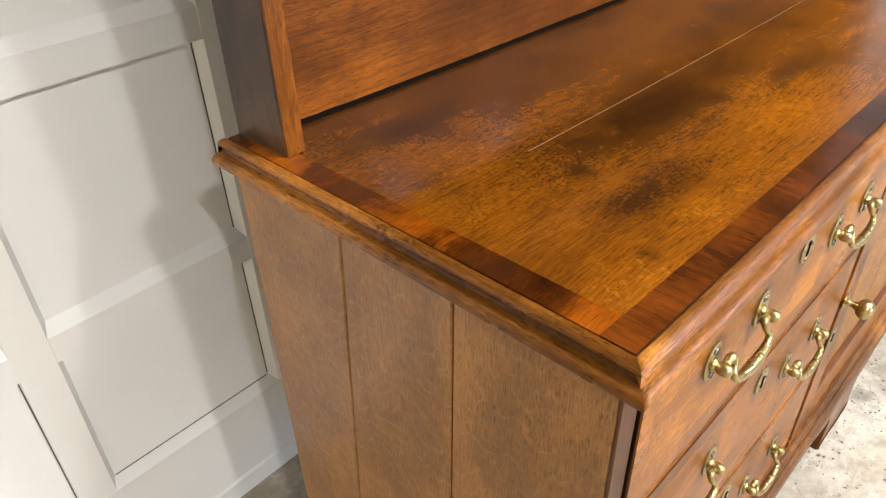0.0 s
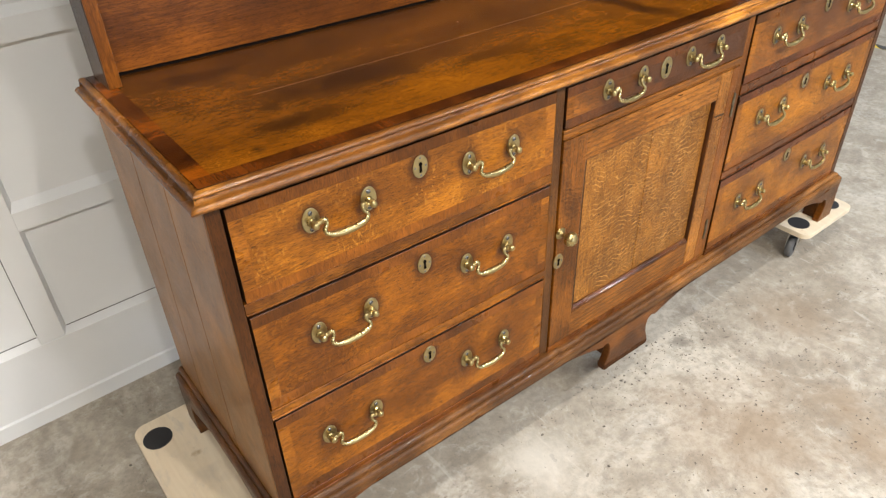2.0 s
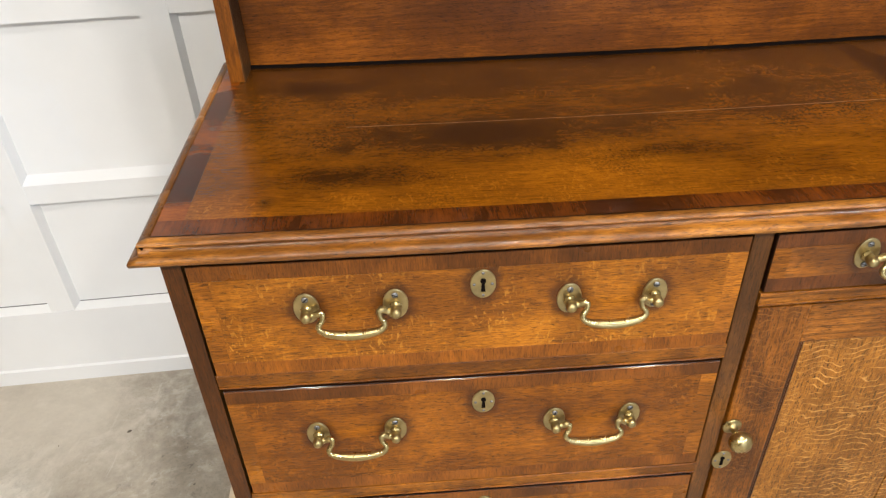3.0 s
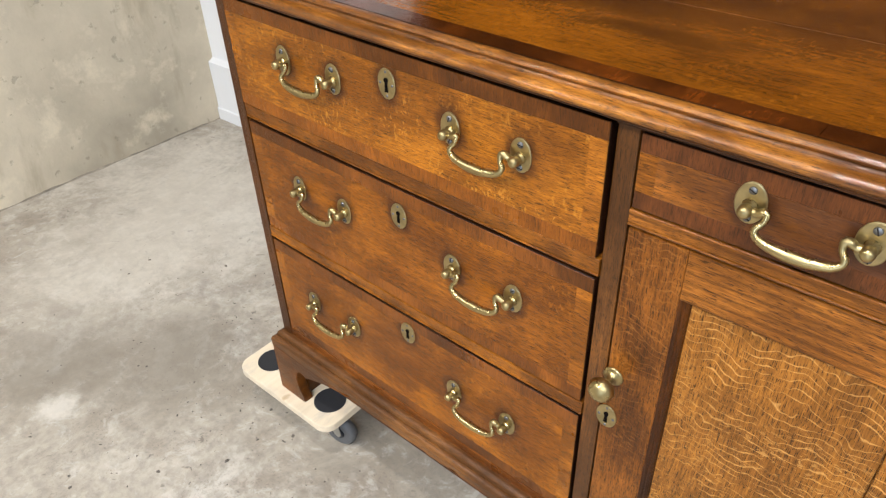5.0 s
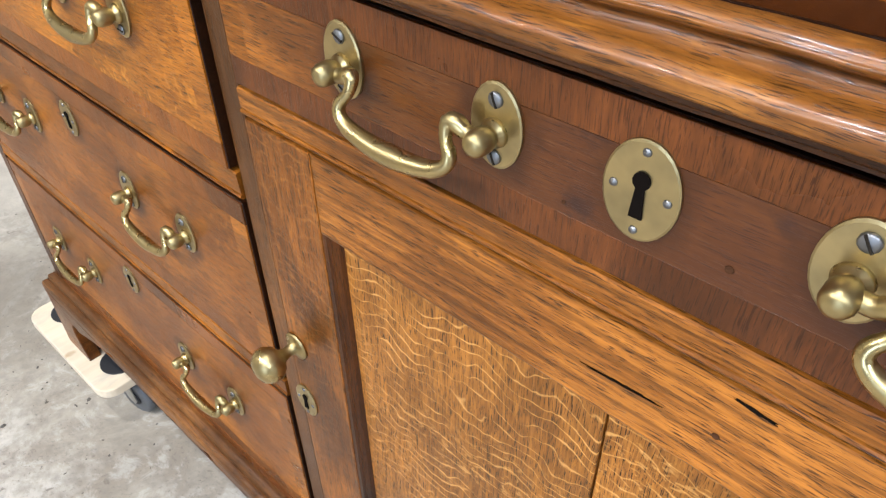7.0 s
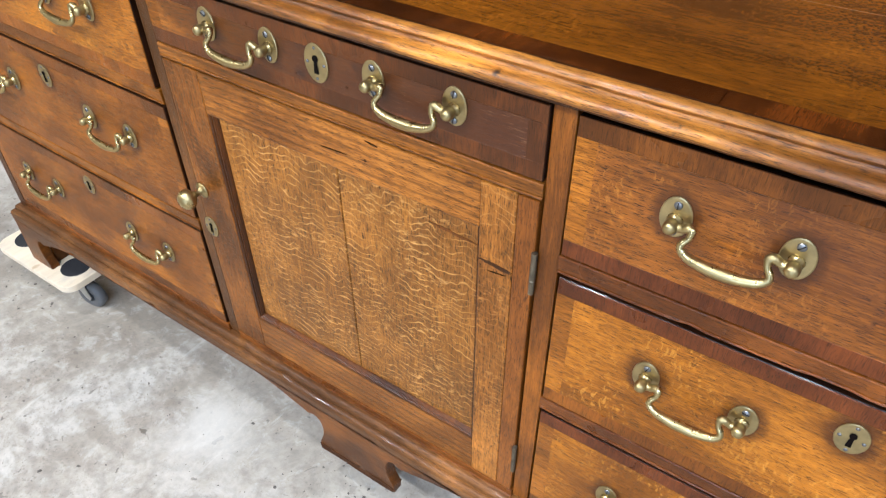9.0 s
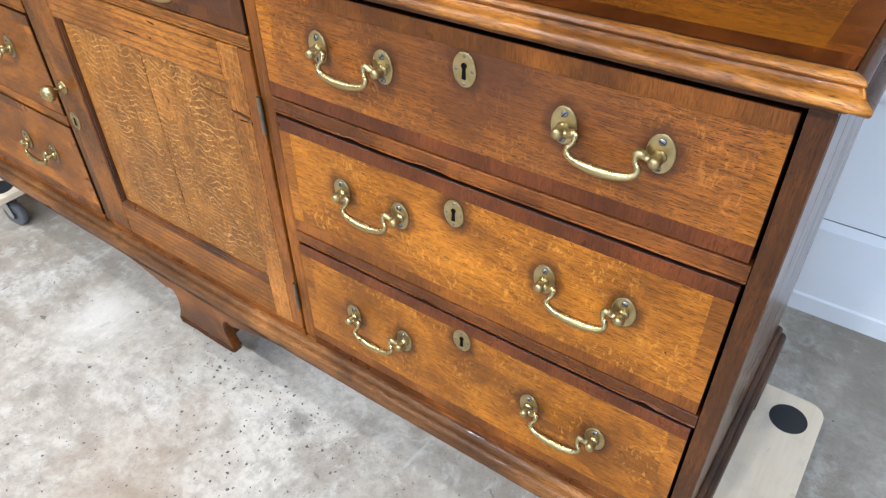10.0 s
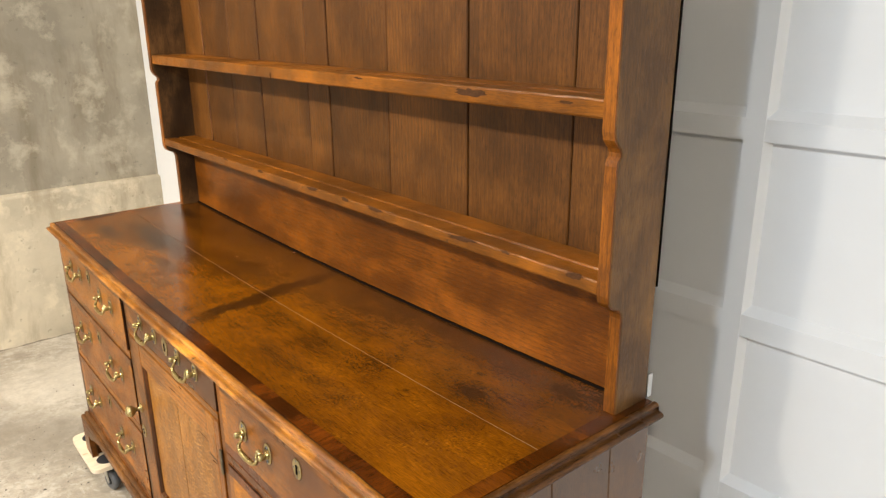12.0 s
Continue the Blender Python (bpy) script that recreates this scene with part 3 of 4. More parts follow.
def make_concrete_wall(name, tint):
    k = Nodes(name)
    v = k.coords(warp=0.1, warp_scale=2.0)
    big = k.noise(v, 1.8, 6, 0.6)[0]
    mid = k.noise(v, 8, 6, 0.65)[0]
    fine = k.noise(v, 70, 4, 0.6)[0]
    col = k.mix(k.ramp(big, (0.35, 0.0), (0.65, 1.0)), tuple(c * 0.68 for c in tint), tuple(c * 1.12 for c in tint))
    drip = k.noise(k.coords((1, 1, 0.25), warp=0.08), 4.0, 6, 0.65)[0]
    col = k.mix(k.math("MULTIPLY", k.ramp(drip, (0.48, 0.0), (0.64, 1.0)), 0.7), col, tuple(c * 0.5 * m for c, m in zip(tint, (1.0, 0.92, 0.8))))
    col = k.mix(k.math("MULTIPLY", k.ramp(mid, (0.52, 0.0), (0.66, 1.0)), 0.6), col, tuple(min(1, c * 1.35) for c in tint))
    pit = k.ramp(k.noise(v, 30, 3)[0], (0.66, 0.0), (0.72, 1.0))
    col = k.mix(k.math("MULTIPLY", pit, 0.4), col, tuple(c * 0.4 for c in tint))
    return k.done(col, 0.8, k.math("SUBTRACT", k.math("ADD", mid, k.math("MULTIPLY", fine, 0.6)), pit), 0.4, 0.004, spec=0.3)


CONC_UP = make_concrete_wall("stained_concrete", (0.36, 0.318, 0.245))
CONC_LOW = make_concrete_wall("pale_concrete_footing", (0.54, 0.470, 0.350))

# ---- mesh helpers ----
WORLD = {}


def empty(name, x, y, z, **tags):
    ob = new(name)
    ob.empty_display_size = 0.1
    ob.location = (x, y, z)
    WORLD[ob.name] = Matrix.Translation((x, y, z))
    return tagged(ob, **tags)


def part(name, bm, material, parent=None, label="", at=None, smooth=False):
    """Links a bmesh (or a finished mesh) as one mesh object under a thing or a part."""
    if isinstance(bm, bmesh.types.BMesh):
        bmesh.ops.recalc_face_normals(bm, faces=bm.faces)
        me = bpy.data.meshes.new(name)
        bm.to_mesh(me)
        bm.free()
        me.materials.append(material)
        if smooth:
            me.shade_smooth()
    else:
        me = bm
    ob = new(name, me)
    m = at if at is not None else Matrix.Identity(4)
    WORLD[ob.name] = m
    if parent is not None:
        ob.parent = parent
        ob.matrix_basis = WORLD[parent.name].inverted() @ m
    else:
        ob.matrix_basis = m
    if label:
        ob["label"] = label
    return ob


def box(x0, x1, y0, y1, z0, z1, bevel=0.0, segs=2, bm=None):
    own = bm is None
    bm = bm or bmesh.new()
    r = bmesh.ops.create_cube(bm, size=1, matrix=Matrix.LocRotScale(((x0 + x1) / 2, (y0 + y1) / 2, (z0 + z1) / 2), None, (x1 - x0, y1 - y0, z1 - z0)))
    if bevel:
        edges = list({e for v in r["verts"] for e in v.link_edges})
        bmesh.ops.bevel(bm, geom=edges, offset=bevel, segments=segs, affect="EDGES", profile=0.6)
    return bm


def prism(poly, axis, a, b, bevel=0.0, segs=2):
    """A flat outline, given in the two other axes in their order, drawn out along an axis from a to b."""
    bm = bmesh.new()

    def p(u, v, w):
        return {"x": (w, u, v), "y": (u, w, v), "z": (u, v, w)}[axis]

    lo = [bm.verts.new(p(u, v, a)) for u, v in poly]
    hi = [bm.verts.new(p(u, v, b)) for u, v in poly]
    n = len(poly)
    caps = [bm.faces.new(lo), bm.faces.new(hi[::-1])]
    for i in range(n):
        bm.faces.new((lo[i], hi[i], hi[(i + 1) % n], lo[(i + 1) % n]))
    bmesh.ops.recalc_face_normals(bm, faces=bm.faces)
    if bevel:
        edges = list({e for f in caps for e in f.edges})
        bmesh.ops.bevel(bm, geom=edges, offset=bevel, segments=segs, affect="EDGES", profile=0.6)
    bmesh.ops.triangulate(bm, faces=[f for f in bm.faces if len(f.verts) > 4])
    return bm


def curve_pts(pts, per=6):
    """A smooth line through points (Catmull-Rom), as tuples."""
    out = []
    q = [pts[0], *pts, pts[-1]]
    for i in range(1, len(q) - 2):
        for s in range(per):
            t = s / per
            out.append(tuple(0.5 * (2 * b + (c - a) * t + (2 * a - 5 * b + 4 * c - d) * t * t + (3 * b - a - 3 * c + d) * t ** 3)
                             for a, b, c, d in zip(q[i - 1], q[i], q[i + 1], q[i + 2])))
    out.append(tuple(pts[-1]))
    return out


def sweep(profile, path, closed=True):
    """Draws a profile (closed ring of (out, z)) along mitred stations, each (x, y, dx, dy): the place and the way in which 'out' goes."""
    bm = bmesh.new()
    rings = [[bm.verts.new((x + dx * o, y + dy * o, z)) for o, z in profile] for x, y, dx, dy in path]
    n = len(profile)
    for a, b in zip(rings, rings[1:]):
        for i in range(n if closed else n - 1):
            bm.faces.new((a[i], b[i], b[(i + 1) % n], a[(i + 1) % n]))
    for r in (rings[0], rings[-1]):
        bm.faces.new(r)
    bmesh.ops.triangulate(bm, faces=[f for f in bm.faces if len(f.verts) > 4])
    return bm


def lathe(profile, steps=20, axis="y"):
    """Turns (radius, along) round an axis through the origin."""
    bm = bmesh.new()
    rings = []
    for r, h in profile:
        ring = []
        for i in range(steps):
            a = 2 * math.pi * i / steps
            c, s = r * math.cos(a), r * math.sin(a)
            ring.append(bm.verts.new({"y": (c, h, s), "x": (h, c, s), "z": (c, s, h)}[axis]))
        rings.append(ring)
    for a, b in zip(rings, rings[1:]):
        for i in range(steps):
            bm.faces.new((a[i], a[(i + 1) % steps], b[(i + 1) % steps], b[i]))
    bm.faces.new(rings[0])
    bm.faces.new(rings[-1])
    bmesh.ops.remove_doubles(bm, verts=bm.verts, dist=1e-6)
    return bm


def tube(pts, radii, steps=10):
    """A round bar along points with its radius at each."""
    bm = bmesh.new()
    rings = []
    for i, p in enumerate(pts):
        a, b = Vector(pts[max(0, i - 1)]), Vector(pts[min(len(pts) - 1, i + 1)])
        d = (b - a).normalized()
        u = d.cross(Vector((0, 1, 0)))
        u = u.normalized() if u.length > 1e-4 else Vector((1, 0, 0))
        w = d.cross(u)
        rings.append([bm.verts.new(Vector(p) + radii[i] * (math.cos(t) * u + math.sin(t) * w)) for t in (2 * math.pi * j / steps for j in range(steps))])
    for a, b in zip(rings, rings[1:]):
        for i in range(steps):
            bm.faces.new((a[i], a[(i + 1) % steps], b[(i + 1) % steps], b[i]))
    bm.faces.new(rings[0])
    bm.faces.new(rings[-1])
    return bm


def worn(bm, step=0.012, amount=0.0005, scale=38.0):
    """Cuts a long piece fine along x or y and lets its surface waver a little, as hand planing and wear leave it."""
    for axis in (0, 1):
        cs = [v.co[axis] for v in bm.verts]
        a, b = min(cs), max(cs)
        n = int((b - a) / step)
        if n < 14:
            continue
        no = (1, 0, 0) if axis == 0 else (0, 1, 0)
        for i in range(1, n):
            co = [0, 0, 0]
            co[axis] = a + (b - a) * i / n
            bmesh.ops.bisect_plane(bm, geom=[*bm.verts, *bm.edges, *bm.faces], plane_co=co, plane_no=no)
    for v in bm.verts:
        v.co += amount * (noise.noise_vector(v.co * scale) + 0.5 * noise.noise_vector(v.co * scale * 3.1))
        knock = noise.noise(v.co * 27.0 + Vector((3.3, 1.7, 9.1)))
        if knock > 0.52 and v.co.z < 1.05:
            v.co += (Vector((v.co.x, 0.2, 0.96)) - v.co) * 0.006
    return bm


# ---- the room ----
XW, XE, YN, YS = -1.47, 6.0, 0.915, -5.0

def askew(bm):
    """The panelled wall is not quite in line with the dresser: it comes nearer towards the west."""
    for v in bm.verts:
        v.co.y += -0.030 + 0.0255 * v.co.x
    return bm


tagged(part("floor", box(XW - 0.3, XE + 0.3, YS - 0.3, YN + 0.3, -0.2, 0.0), FLOOR), "bare grey concrete floor with stains, pits and crumbs", "floor", kind="structure")
tagged(part("ceiling", box(XW - 0.3, XE + 0.3, YS - 0.3, YN + 0.3, CEIL, CEIL + 0.15), CEILING), "plain white ceiling with round lamps", "ceiling", kind="structure")
wall_n = tagged(part("wall_north", askew(box(XW - 0.3, XE + 0.3, YN, YN + 0.15, 0, CEIL)), WHITE), "white painted wall with a grid of square recessed panels", "wall", kind="structure")
wall_w = tagged(part("wall_west", box(XW - 0.25, XW - 0.03, YS, YN, 0, CEIL), CONC_UP), "stained grey concrete wall above a paler footing", "wall", kind="structure")
bm = box(XW - 0.3, 1.20, YS - 0.15, YS, 0, CEIL)
box(2.50, XE + 0.3, YS - 0.15, YS, 0, CEIL, bm=bm)
box(1.20, 2.50, YS - 0.15, YS, 2.35, CEIL, bm=bm)
tagged(part("wall_south", bm, PLASTER), "plain grey plaster wall with a wide open doorway", "wall", kind="structure")
# Unseen wall, made white to throw light on the dresser's right end.
tagged(part("wall_east", box(XE, XE + 0.15, YS, YN, 0, CEIL), WHITE), "plain white painted wall", "wall", kind="structure")
part("footing", prism([(XW - 0.06, 0.0), (XW, 0.0), (XW, 0.78), (XW - 0.004, 0.795), (XW - 0.03, 0.802), (XW - 0.06, 0.802)], "y", YS, YN - 0.001), CONC_LOW, wall_w, "paler concrete footing with a rough ledge")

part("wall_joint", worn(prism([(XW - 0.01, 0.0), (XW + 0.006, 0.0), (XW + 0.002, 0.004), (XW - 0.01, 0.008)], "y", YS + 0.01, YN - 0.03), 0.03, 0.006, 14), JOINT, wall_w, "crumbling dark joint along the floor")

# panel grid: stiles, rails, baseboard
PITCH, S0, SW, FACE = 0.4250, -0.242, 0.058, 0.021
YF = YN - FACE
RAILS = [(0.556, 0.615), (0.974, 1.034), (1.394, 1.448), (1.81, 1.87), (2.23, 2.29), (2.65, 2.71)]
ch = 0.011
k0, k1 = -2, 8
SQUARE = (0, 5)
for k in range(k0, k1 + 1):
    x = S0 + PITCH * k
    left = [(x, YN), (x, YF)] if k in SQUARE else [(x - ch, YN), (x, YF)]
    w = 0.042 if k == 5 else SW
    part("stile", askew(prism([*left, (x + w, YF), (x + w + ch, YN)], "z", 0.20, CEIL)), WHITE, wall_n)
for k in range(k0, k1):
    xa, xb = S0 + PITCH * k + (0.042 if k == 5 else SW) - 0.001, S0 + PITCH * (k + 1) + 0.001
    for za, zb in RAILS:
        part("rail", askew(prism([(YN, za), (YF + 0.001, za), (YF + 0.001, zb - 0.010), (YN, zb - 0.002 + ch)], "x", xa, xb)), WHITE, wall_n)
# Thin dark strips draw the gaps and shade lines along stiles and rails.
for k in range(k0, k1 + 1):
    x = S0 + PITCH * k
    part("batten_gap", askew(box(x - (0.0022 if k in SQUARE or k < 0 else ch + 0.002), x - (0.0 if k in SQUARE or k < 0 else ch), YN - 0.0012, YN + 0.001, 0.255, CEIL - 0.001)), GAP_SHADE, wall_n, "thin dark line for the gap and shade beside the batten")
for k in range(k0, k1):
    xa, xb = S0 + PITCH * k + (0.042 if k == 5 else SW) + ch + 0.001, S0 + PITCH * (k + 1) - 0.004 - (0.0 if k + 1 in SQUARE else ch)
    for za, zb in RAILS:
        part("batten_gap", askew(box(xa, xb, YN - 0.0012, YN + 0.001, za - 0.0030, za)), GAP_SHADE, wall_n)
    part("batten_gap", askew(box(xa, xb, YN - 0.0012, YN + 0.001, 0.238 + ch, 0.238 + ch + 0.0018)), GAP_SHADE, wall_n)
part("baseboard", askew(prism([(YN, 0), (YF - 0.002, 0), (YF - 0.002, 0.236), (YN, 0.238 + ch)], "x", XW + 0.001, XE - 0.001)), WHITE, wall_n)
part("skirting_strip", askew(prism([(YF - 0.002, 0.0), (YF - 0.008, 0.0), (YF - 0.008, 0.046), (YF - 0.002, 0.05)], "x", XW + 0.001, XE - 0.001)), WHITE, wall_n)

# round lamps under the ceiling
for sx_, sy_, w_, tint_ in DOWNLIGHTS:
    lamp = empty("ceiling_light", sx_, sy_, CEIL, label="round white downlight fixed to the ceiling", category="ceiling light", group="ceiling lights")
    part("housing", lathe([(0.085, CEIL), (0.115, CEIL), (0.115, CEIL - 0.008), (0.100, CEIL - 0.030), (0.088, CEIL - 0.030), (0.085, CEIL - 0.020)], 32, "z"), CEILING, lamp, at=pose(sx_, sy_, 0))

# ---- the dresser base ----
X0, X1, DEP, TOPZ, FOOT = 0.0, 1.985, 0.505, 0.990, 0.118
SAG = 0.016


def sag(x):
    return SAG * max(0.0, 1 - ((x - 0.99) / 1.0) ** 2)


def bent(bm):
    """Lets a piece of the base follow the sag of the old carcass."""
    xs = [v.co.x for v in bm.verts]
    a, b = min(xs), max(xs)
    if b - a > 0.16:
        n = int((b - a) / 0.1)
        for i in range(1, n):
            bmesh.ops.bisect_plane(bm, geom=[*bm.verts, *bm.edges, *bm.faces], plane_co=(a + (b - a) * i / n, 0, 0), plane_no=(1, 0, 0))
    for v in bm.verts:
        v.co.z -= sag(v.co.x)
    return bm


dresser = empty("dresser_base", 0.99, 0.25, FOOT, label="antique honey oak dresser base with seven drawers and cupboard door", category="dresser")


def dpart(name, bm, material, parent=None, label="", smooth=False):
    return part(name, bent(bm), material, parent or dresser, label, smooth=smooth)


# carcass: back, bottom, inner dividers, end boards
dpart("back_panel", box(X0 + 0.02, X1 - 0.02, DEP - 0.015, DEP - 0.002, 0.27, 0.95), PINE)
dpart("bottom_board", box(X0 + 0.02, X1 - 0.02, 0.01, DEP - 0.016, 0.262, 0.284), OAK_RAIL)
# Black block put in for the shade inside the carcass.
dpart("dust_board", box(X0 + 0.03, X1 - 0.03, 0.055, DEP - 0.02, 0.285, 0.945), VOID, label="black block for the shade inside the carcass")
# end boards with open joints that run a little out of plumb; joints as (y at z 0.6, lean)
for xs_, cuts in ((X0, ((0.0066, 0.0), (0.1855, -0.034), (0.3505, -0.072), (DEP, 0.0))), (X1 - 0.02, ((0.0066, 0.0), (0.1235, -0.012), (0.2630, -0.036), (0.4080, -0.036), (DEP, 0.0)))):
    for (a, la), (b, lb) in zip(cuts, cuts[1:]):
        eb = box(xs_, xs_ + 0.02, a + 0.0008, b - 0.0008, 0.26, 0.958, 0.0015, 1)
        for v in eb.verts:
            v.co.y += (la if v.co.y < (a + b) / 2 else lb) * (v.co.z - 0.6)
        dpart("end_board", eb, OAK_SIDE if xs_ < 1 else OAK_SIDE_SHADED)
for xs_ in (X0, X1 - 0.024):
    dpart("corner_post", worn(box(xs_ + 0.0005, xs_ + 0.0235, 0.002, 0.0062, 0.26, 0.958, 0.0012)), OAK_CORNER)
for xs_ in (0.672, 1.278):
    dpart("divider_post", box(xs_, xs_ + 0.025, 0.005, 0.04, 0.284, 0.956, 0.003), OAK_DIVIDER if xs_ < 1 else LIPPING)
LX, RX, MX = (0.0265, 0.6695), (1.3055, 1.9585), (0.700, 1.2755)
TIERS = [(0.780, 0.9520), (0.544, 0.752), (0.297, 0.518)]


def rail(xa, xb, za, zb, material=None):
    """A flat drawer rail with a fine bead along its lower edge."""
    prof = [(0.03, za), (0.0045, za), (0.0025, za + 0.0008), (0.0016, za + 0.0022), (0.0026, za + 0.0038), (0.0045, za + 0.0044),
            (0.0030, za + 0.0052), (0.0026, zb - 0.0015), (0.0036, zb), (0.03, zb)]
    dpart("drawer_rail", worn(prism(prof, "x", xa, xb), 0.016, 0.0004), material or OAK_RAIL)


for xa, xb in (LX, RX):
    for za, zb in ((0.754, 0.778), (0.520, 0.542)):
        rail(xa - 0.002, xb + 0.002, za, zb, OAK_RAIL_RED if xa > 1 else OAK_RAIL)
    rail(xa - 0.002, xb + 0.002, 0.276, 0.295, OAK_RAIL_RED)
rail(MX[0] - 0.002, MX[1] + 0.002, 0.838, 0.858, OAK_DOOR_RAIL)
rail(MX[0] - 0.002, MX[1] + 0.002, 0.276, 0.295, OAK_RAIL_RED)
for xa, xb, z0 in ((X0 + 0.024, 0.672, 0.9526), (0.672, 1.303, 0.9482), (1.303, X1 - 0.024, 0.9500)):
    dpart("top_rail", worn(box(xa, xb, 0.0035, 0.03, z0, 0.962), 0.02, 0.0006), OAK_COVE)

# the shaped top: moulded edge round three sides, two boards and dark bands let in round the edge
EDGE = [(-0.10, 0.944), (-0.002, 0.944), (0.003, 0.9445), (0.0045, 0.9485),
        *curve_pts([(0.0065, 0.9505), (0.0105, 0.9535), (0.0155, 0.9545), (0.0200, 0.9575), (0.0218, 0.9625), (0.0205, 0.9675), (0.0165, 0.9705), (0.0120, 0.9712)], 3),
        *curve_pts([(0.0085, 0.9725), (0.0062, 0.9760), (0.0068, 0.9790), (0.0100, 0.9815), (0.0112, 0.9850), (0.0098, 0.9882), (0.0060, 0.9899), (0.0025, 0.9901), (-0.0005, 0.9896), (-0.0014, 0.9882)], 3),
        (-0.0016, 0.9855), (-0.10, 0.9855)]
EDGE = [(o, 0.990 - (0.990 - z) * (0.76 if z < 0.9855 else 1.0)) for o, z in EDGE]

dpart("top_moulding", worn(sweep(EDGE, [(X0, 0, -1, -1), (X1, 0, 1, -1)])), OAK_MOULD, label="moulded front edge worn pale along the bead", smooth=True)
# Cove coloured dark for its grime and for the shade under the moulding.
dpart("cove_strip", worn(prism([(0.012, 0.9542), (-0.0045, 0.9542), (-0.0075, 0.9565), (-0.0085, 0.9605), (0.012, 0.9605)], "x", X0 + 0.001, X1 - 0.001), 0.014, 0.0007), OAK_COVE, label="dark cove strip under the moulded edge, dirt and shade in its colour")
for xs_, d in ((X0, -1), (X1, 1)):
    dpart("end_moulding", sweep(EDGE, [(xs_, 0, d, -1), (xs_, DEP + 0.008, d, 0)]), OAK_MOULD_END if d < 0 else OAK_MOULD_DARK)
# Dark strips in the moulding's two grooves stand in for the shade there.
dpart("groove_dirt", worn(prism([(-0.0050, 0.9757), (-0.0068, 0.9772), (-0.0066, 0.9788), (-0.0050, 0.9800)], "x", X0 + 0.002, X1 - 0.002), 0.02, 0.0005), OAK_COVE, label="dark strip for the shade in the groove of the moulding")
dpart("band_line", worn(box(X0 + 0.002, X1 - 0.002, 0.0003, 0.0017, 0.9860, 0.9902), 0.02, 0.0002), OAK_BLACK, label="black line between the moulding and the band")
BW = 0.031
BE = 0.0018
SEAM = 0.250
TZ0 = 0.9855
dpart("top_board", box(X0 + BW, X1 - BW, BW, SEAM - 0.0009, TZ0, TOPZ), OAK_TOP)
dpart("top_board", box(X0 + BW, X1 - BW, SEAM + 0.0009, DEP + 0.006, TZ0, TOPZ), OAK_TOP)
dpart("seam_filler", box(X0 + 0.20, X1 - BW, SEAM - 0.0007, SEAM + 0.0007, TZ0, TOPZ - 0.0003), FILLER, label="pale filler in the joint of the top boards")
n = 7
for i in range(n):
    a, b = X0 + BE + (X1 - X0 - 2 * BE) * i / n, X0 + BE + (X1 - X0 - 2 * BE) * (i + 1) / n
    dpart("front_band", box(a + 0.0003, b - 0.0003, BE, BW, TZ0, TOPZ), BAND_TOP)
for xs_ in (X0 + BE, X1 - BW):
    for i in range(2):
        a, b = BW + (DEP + 0.006 - BW) * i / 2, BW + (DEP + 0.006 - BW) * (i + 1) / 2
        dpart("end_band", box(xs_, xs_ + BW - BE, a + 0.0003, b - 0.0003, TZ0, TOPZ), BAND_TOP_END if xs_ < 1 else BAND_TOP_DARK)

# plinth: moulding, shaped front with bracket feet, shaped ends
PLM = [(-0.02, 0.240), (0.020, 0.240), (0.0202, 0.255), *curve_pts([(0.0198, 0.257), (0.0180, 0.2620), (0.0135, 0.2650), (0.0100, 0.2655)], 3), (0.0095, 0.2675), *curve_pts([(0.0098, 0.269), (0.0090, 0.2735), (0.0055, 0.2770), (0.0025, 0.2785)], 3), (-0.02, 0.2795)]
dpart("plinth_moulding", worn(sweep(PLM, [(X0, 0, -1, -1), (X1, 0, 1, -1)]), 0.02), OAK_BEAD, label="scuffed bead along the plinth")
for xs_, d in ((X0, -1), (X1, 1)):
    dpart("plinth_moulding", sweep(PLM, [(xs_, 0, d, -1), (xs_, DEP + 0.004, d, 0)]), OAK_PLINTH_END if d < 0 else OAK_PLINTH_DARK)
HALF = curve_pts([(0.086, FOOT - 0.001), (0.085, 0.134), (0.076, 0.158), (0.072, 0.184), (0.077, 0.204), (0.089, 0.211), (0.101, 0.206), (0.111, 0.208), (0.16, 0.222), (0.21, 0.233), (0.275, 0.2405)], 4)
END_IN = curve_pts([(0.056, FOOT), (0.055, 0.131), (0.046, 0.152), (0.041, 0.178), (0.047, 0.200), (0.060, 0.208), (0.073, 0.203), (0.083, 0.207), (0.14, 0.227), (0.205, 0.2405)], 4)
OX = 0.020
XM = 0.978
front = [(X0 - OX, FOOT), *END_IN, *[(XM - d, z) for d, z in HALF[::-1]], *[(XM + d, z) for d, z in HALF], *[(X1 - x, z) for x, z in END_IN[::-1]], (X1 + OX, FOOT), (X1 + OX, 0.2402), (X0 - OX, 0.2402)]
dpart("plinth_front", prism([(u, v) for u, v in front], "y", -OX, 0.001, 0.0015, 1), OAK_PLINTH, label="shaped apron with bracket feet")
YB = DEP + 0.004
side = [(0.002, FOOT), *[(x - 0.012 + 0.005, z) for x, z in END_IN], *[(YB - 0.065 + 0.05 - x, z) for x, z in END_IN[::-1]], (YB, FOOT), (YB, 0.2402), (0.002, 0.2402)]
for xs_ in (X0 - OX, X1 - 0.001):
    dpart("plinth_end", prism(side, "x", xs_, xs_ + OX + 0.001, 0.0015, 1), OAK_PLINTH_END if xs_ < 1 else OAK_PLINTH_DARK)
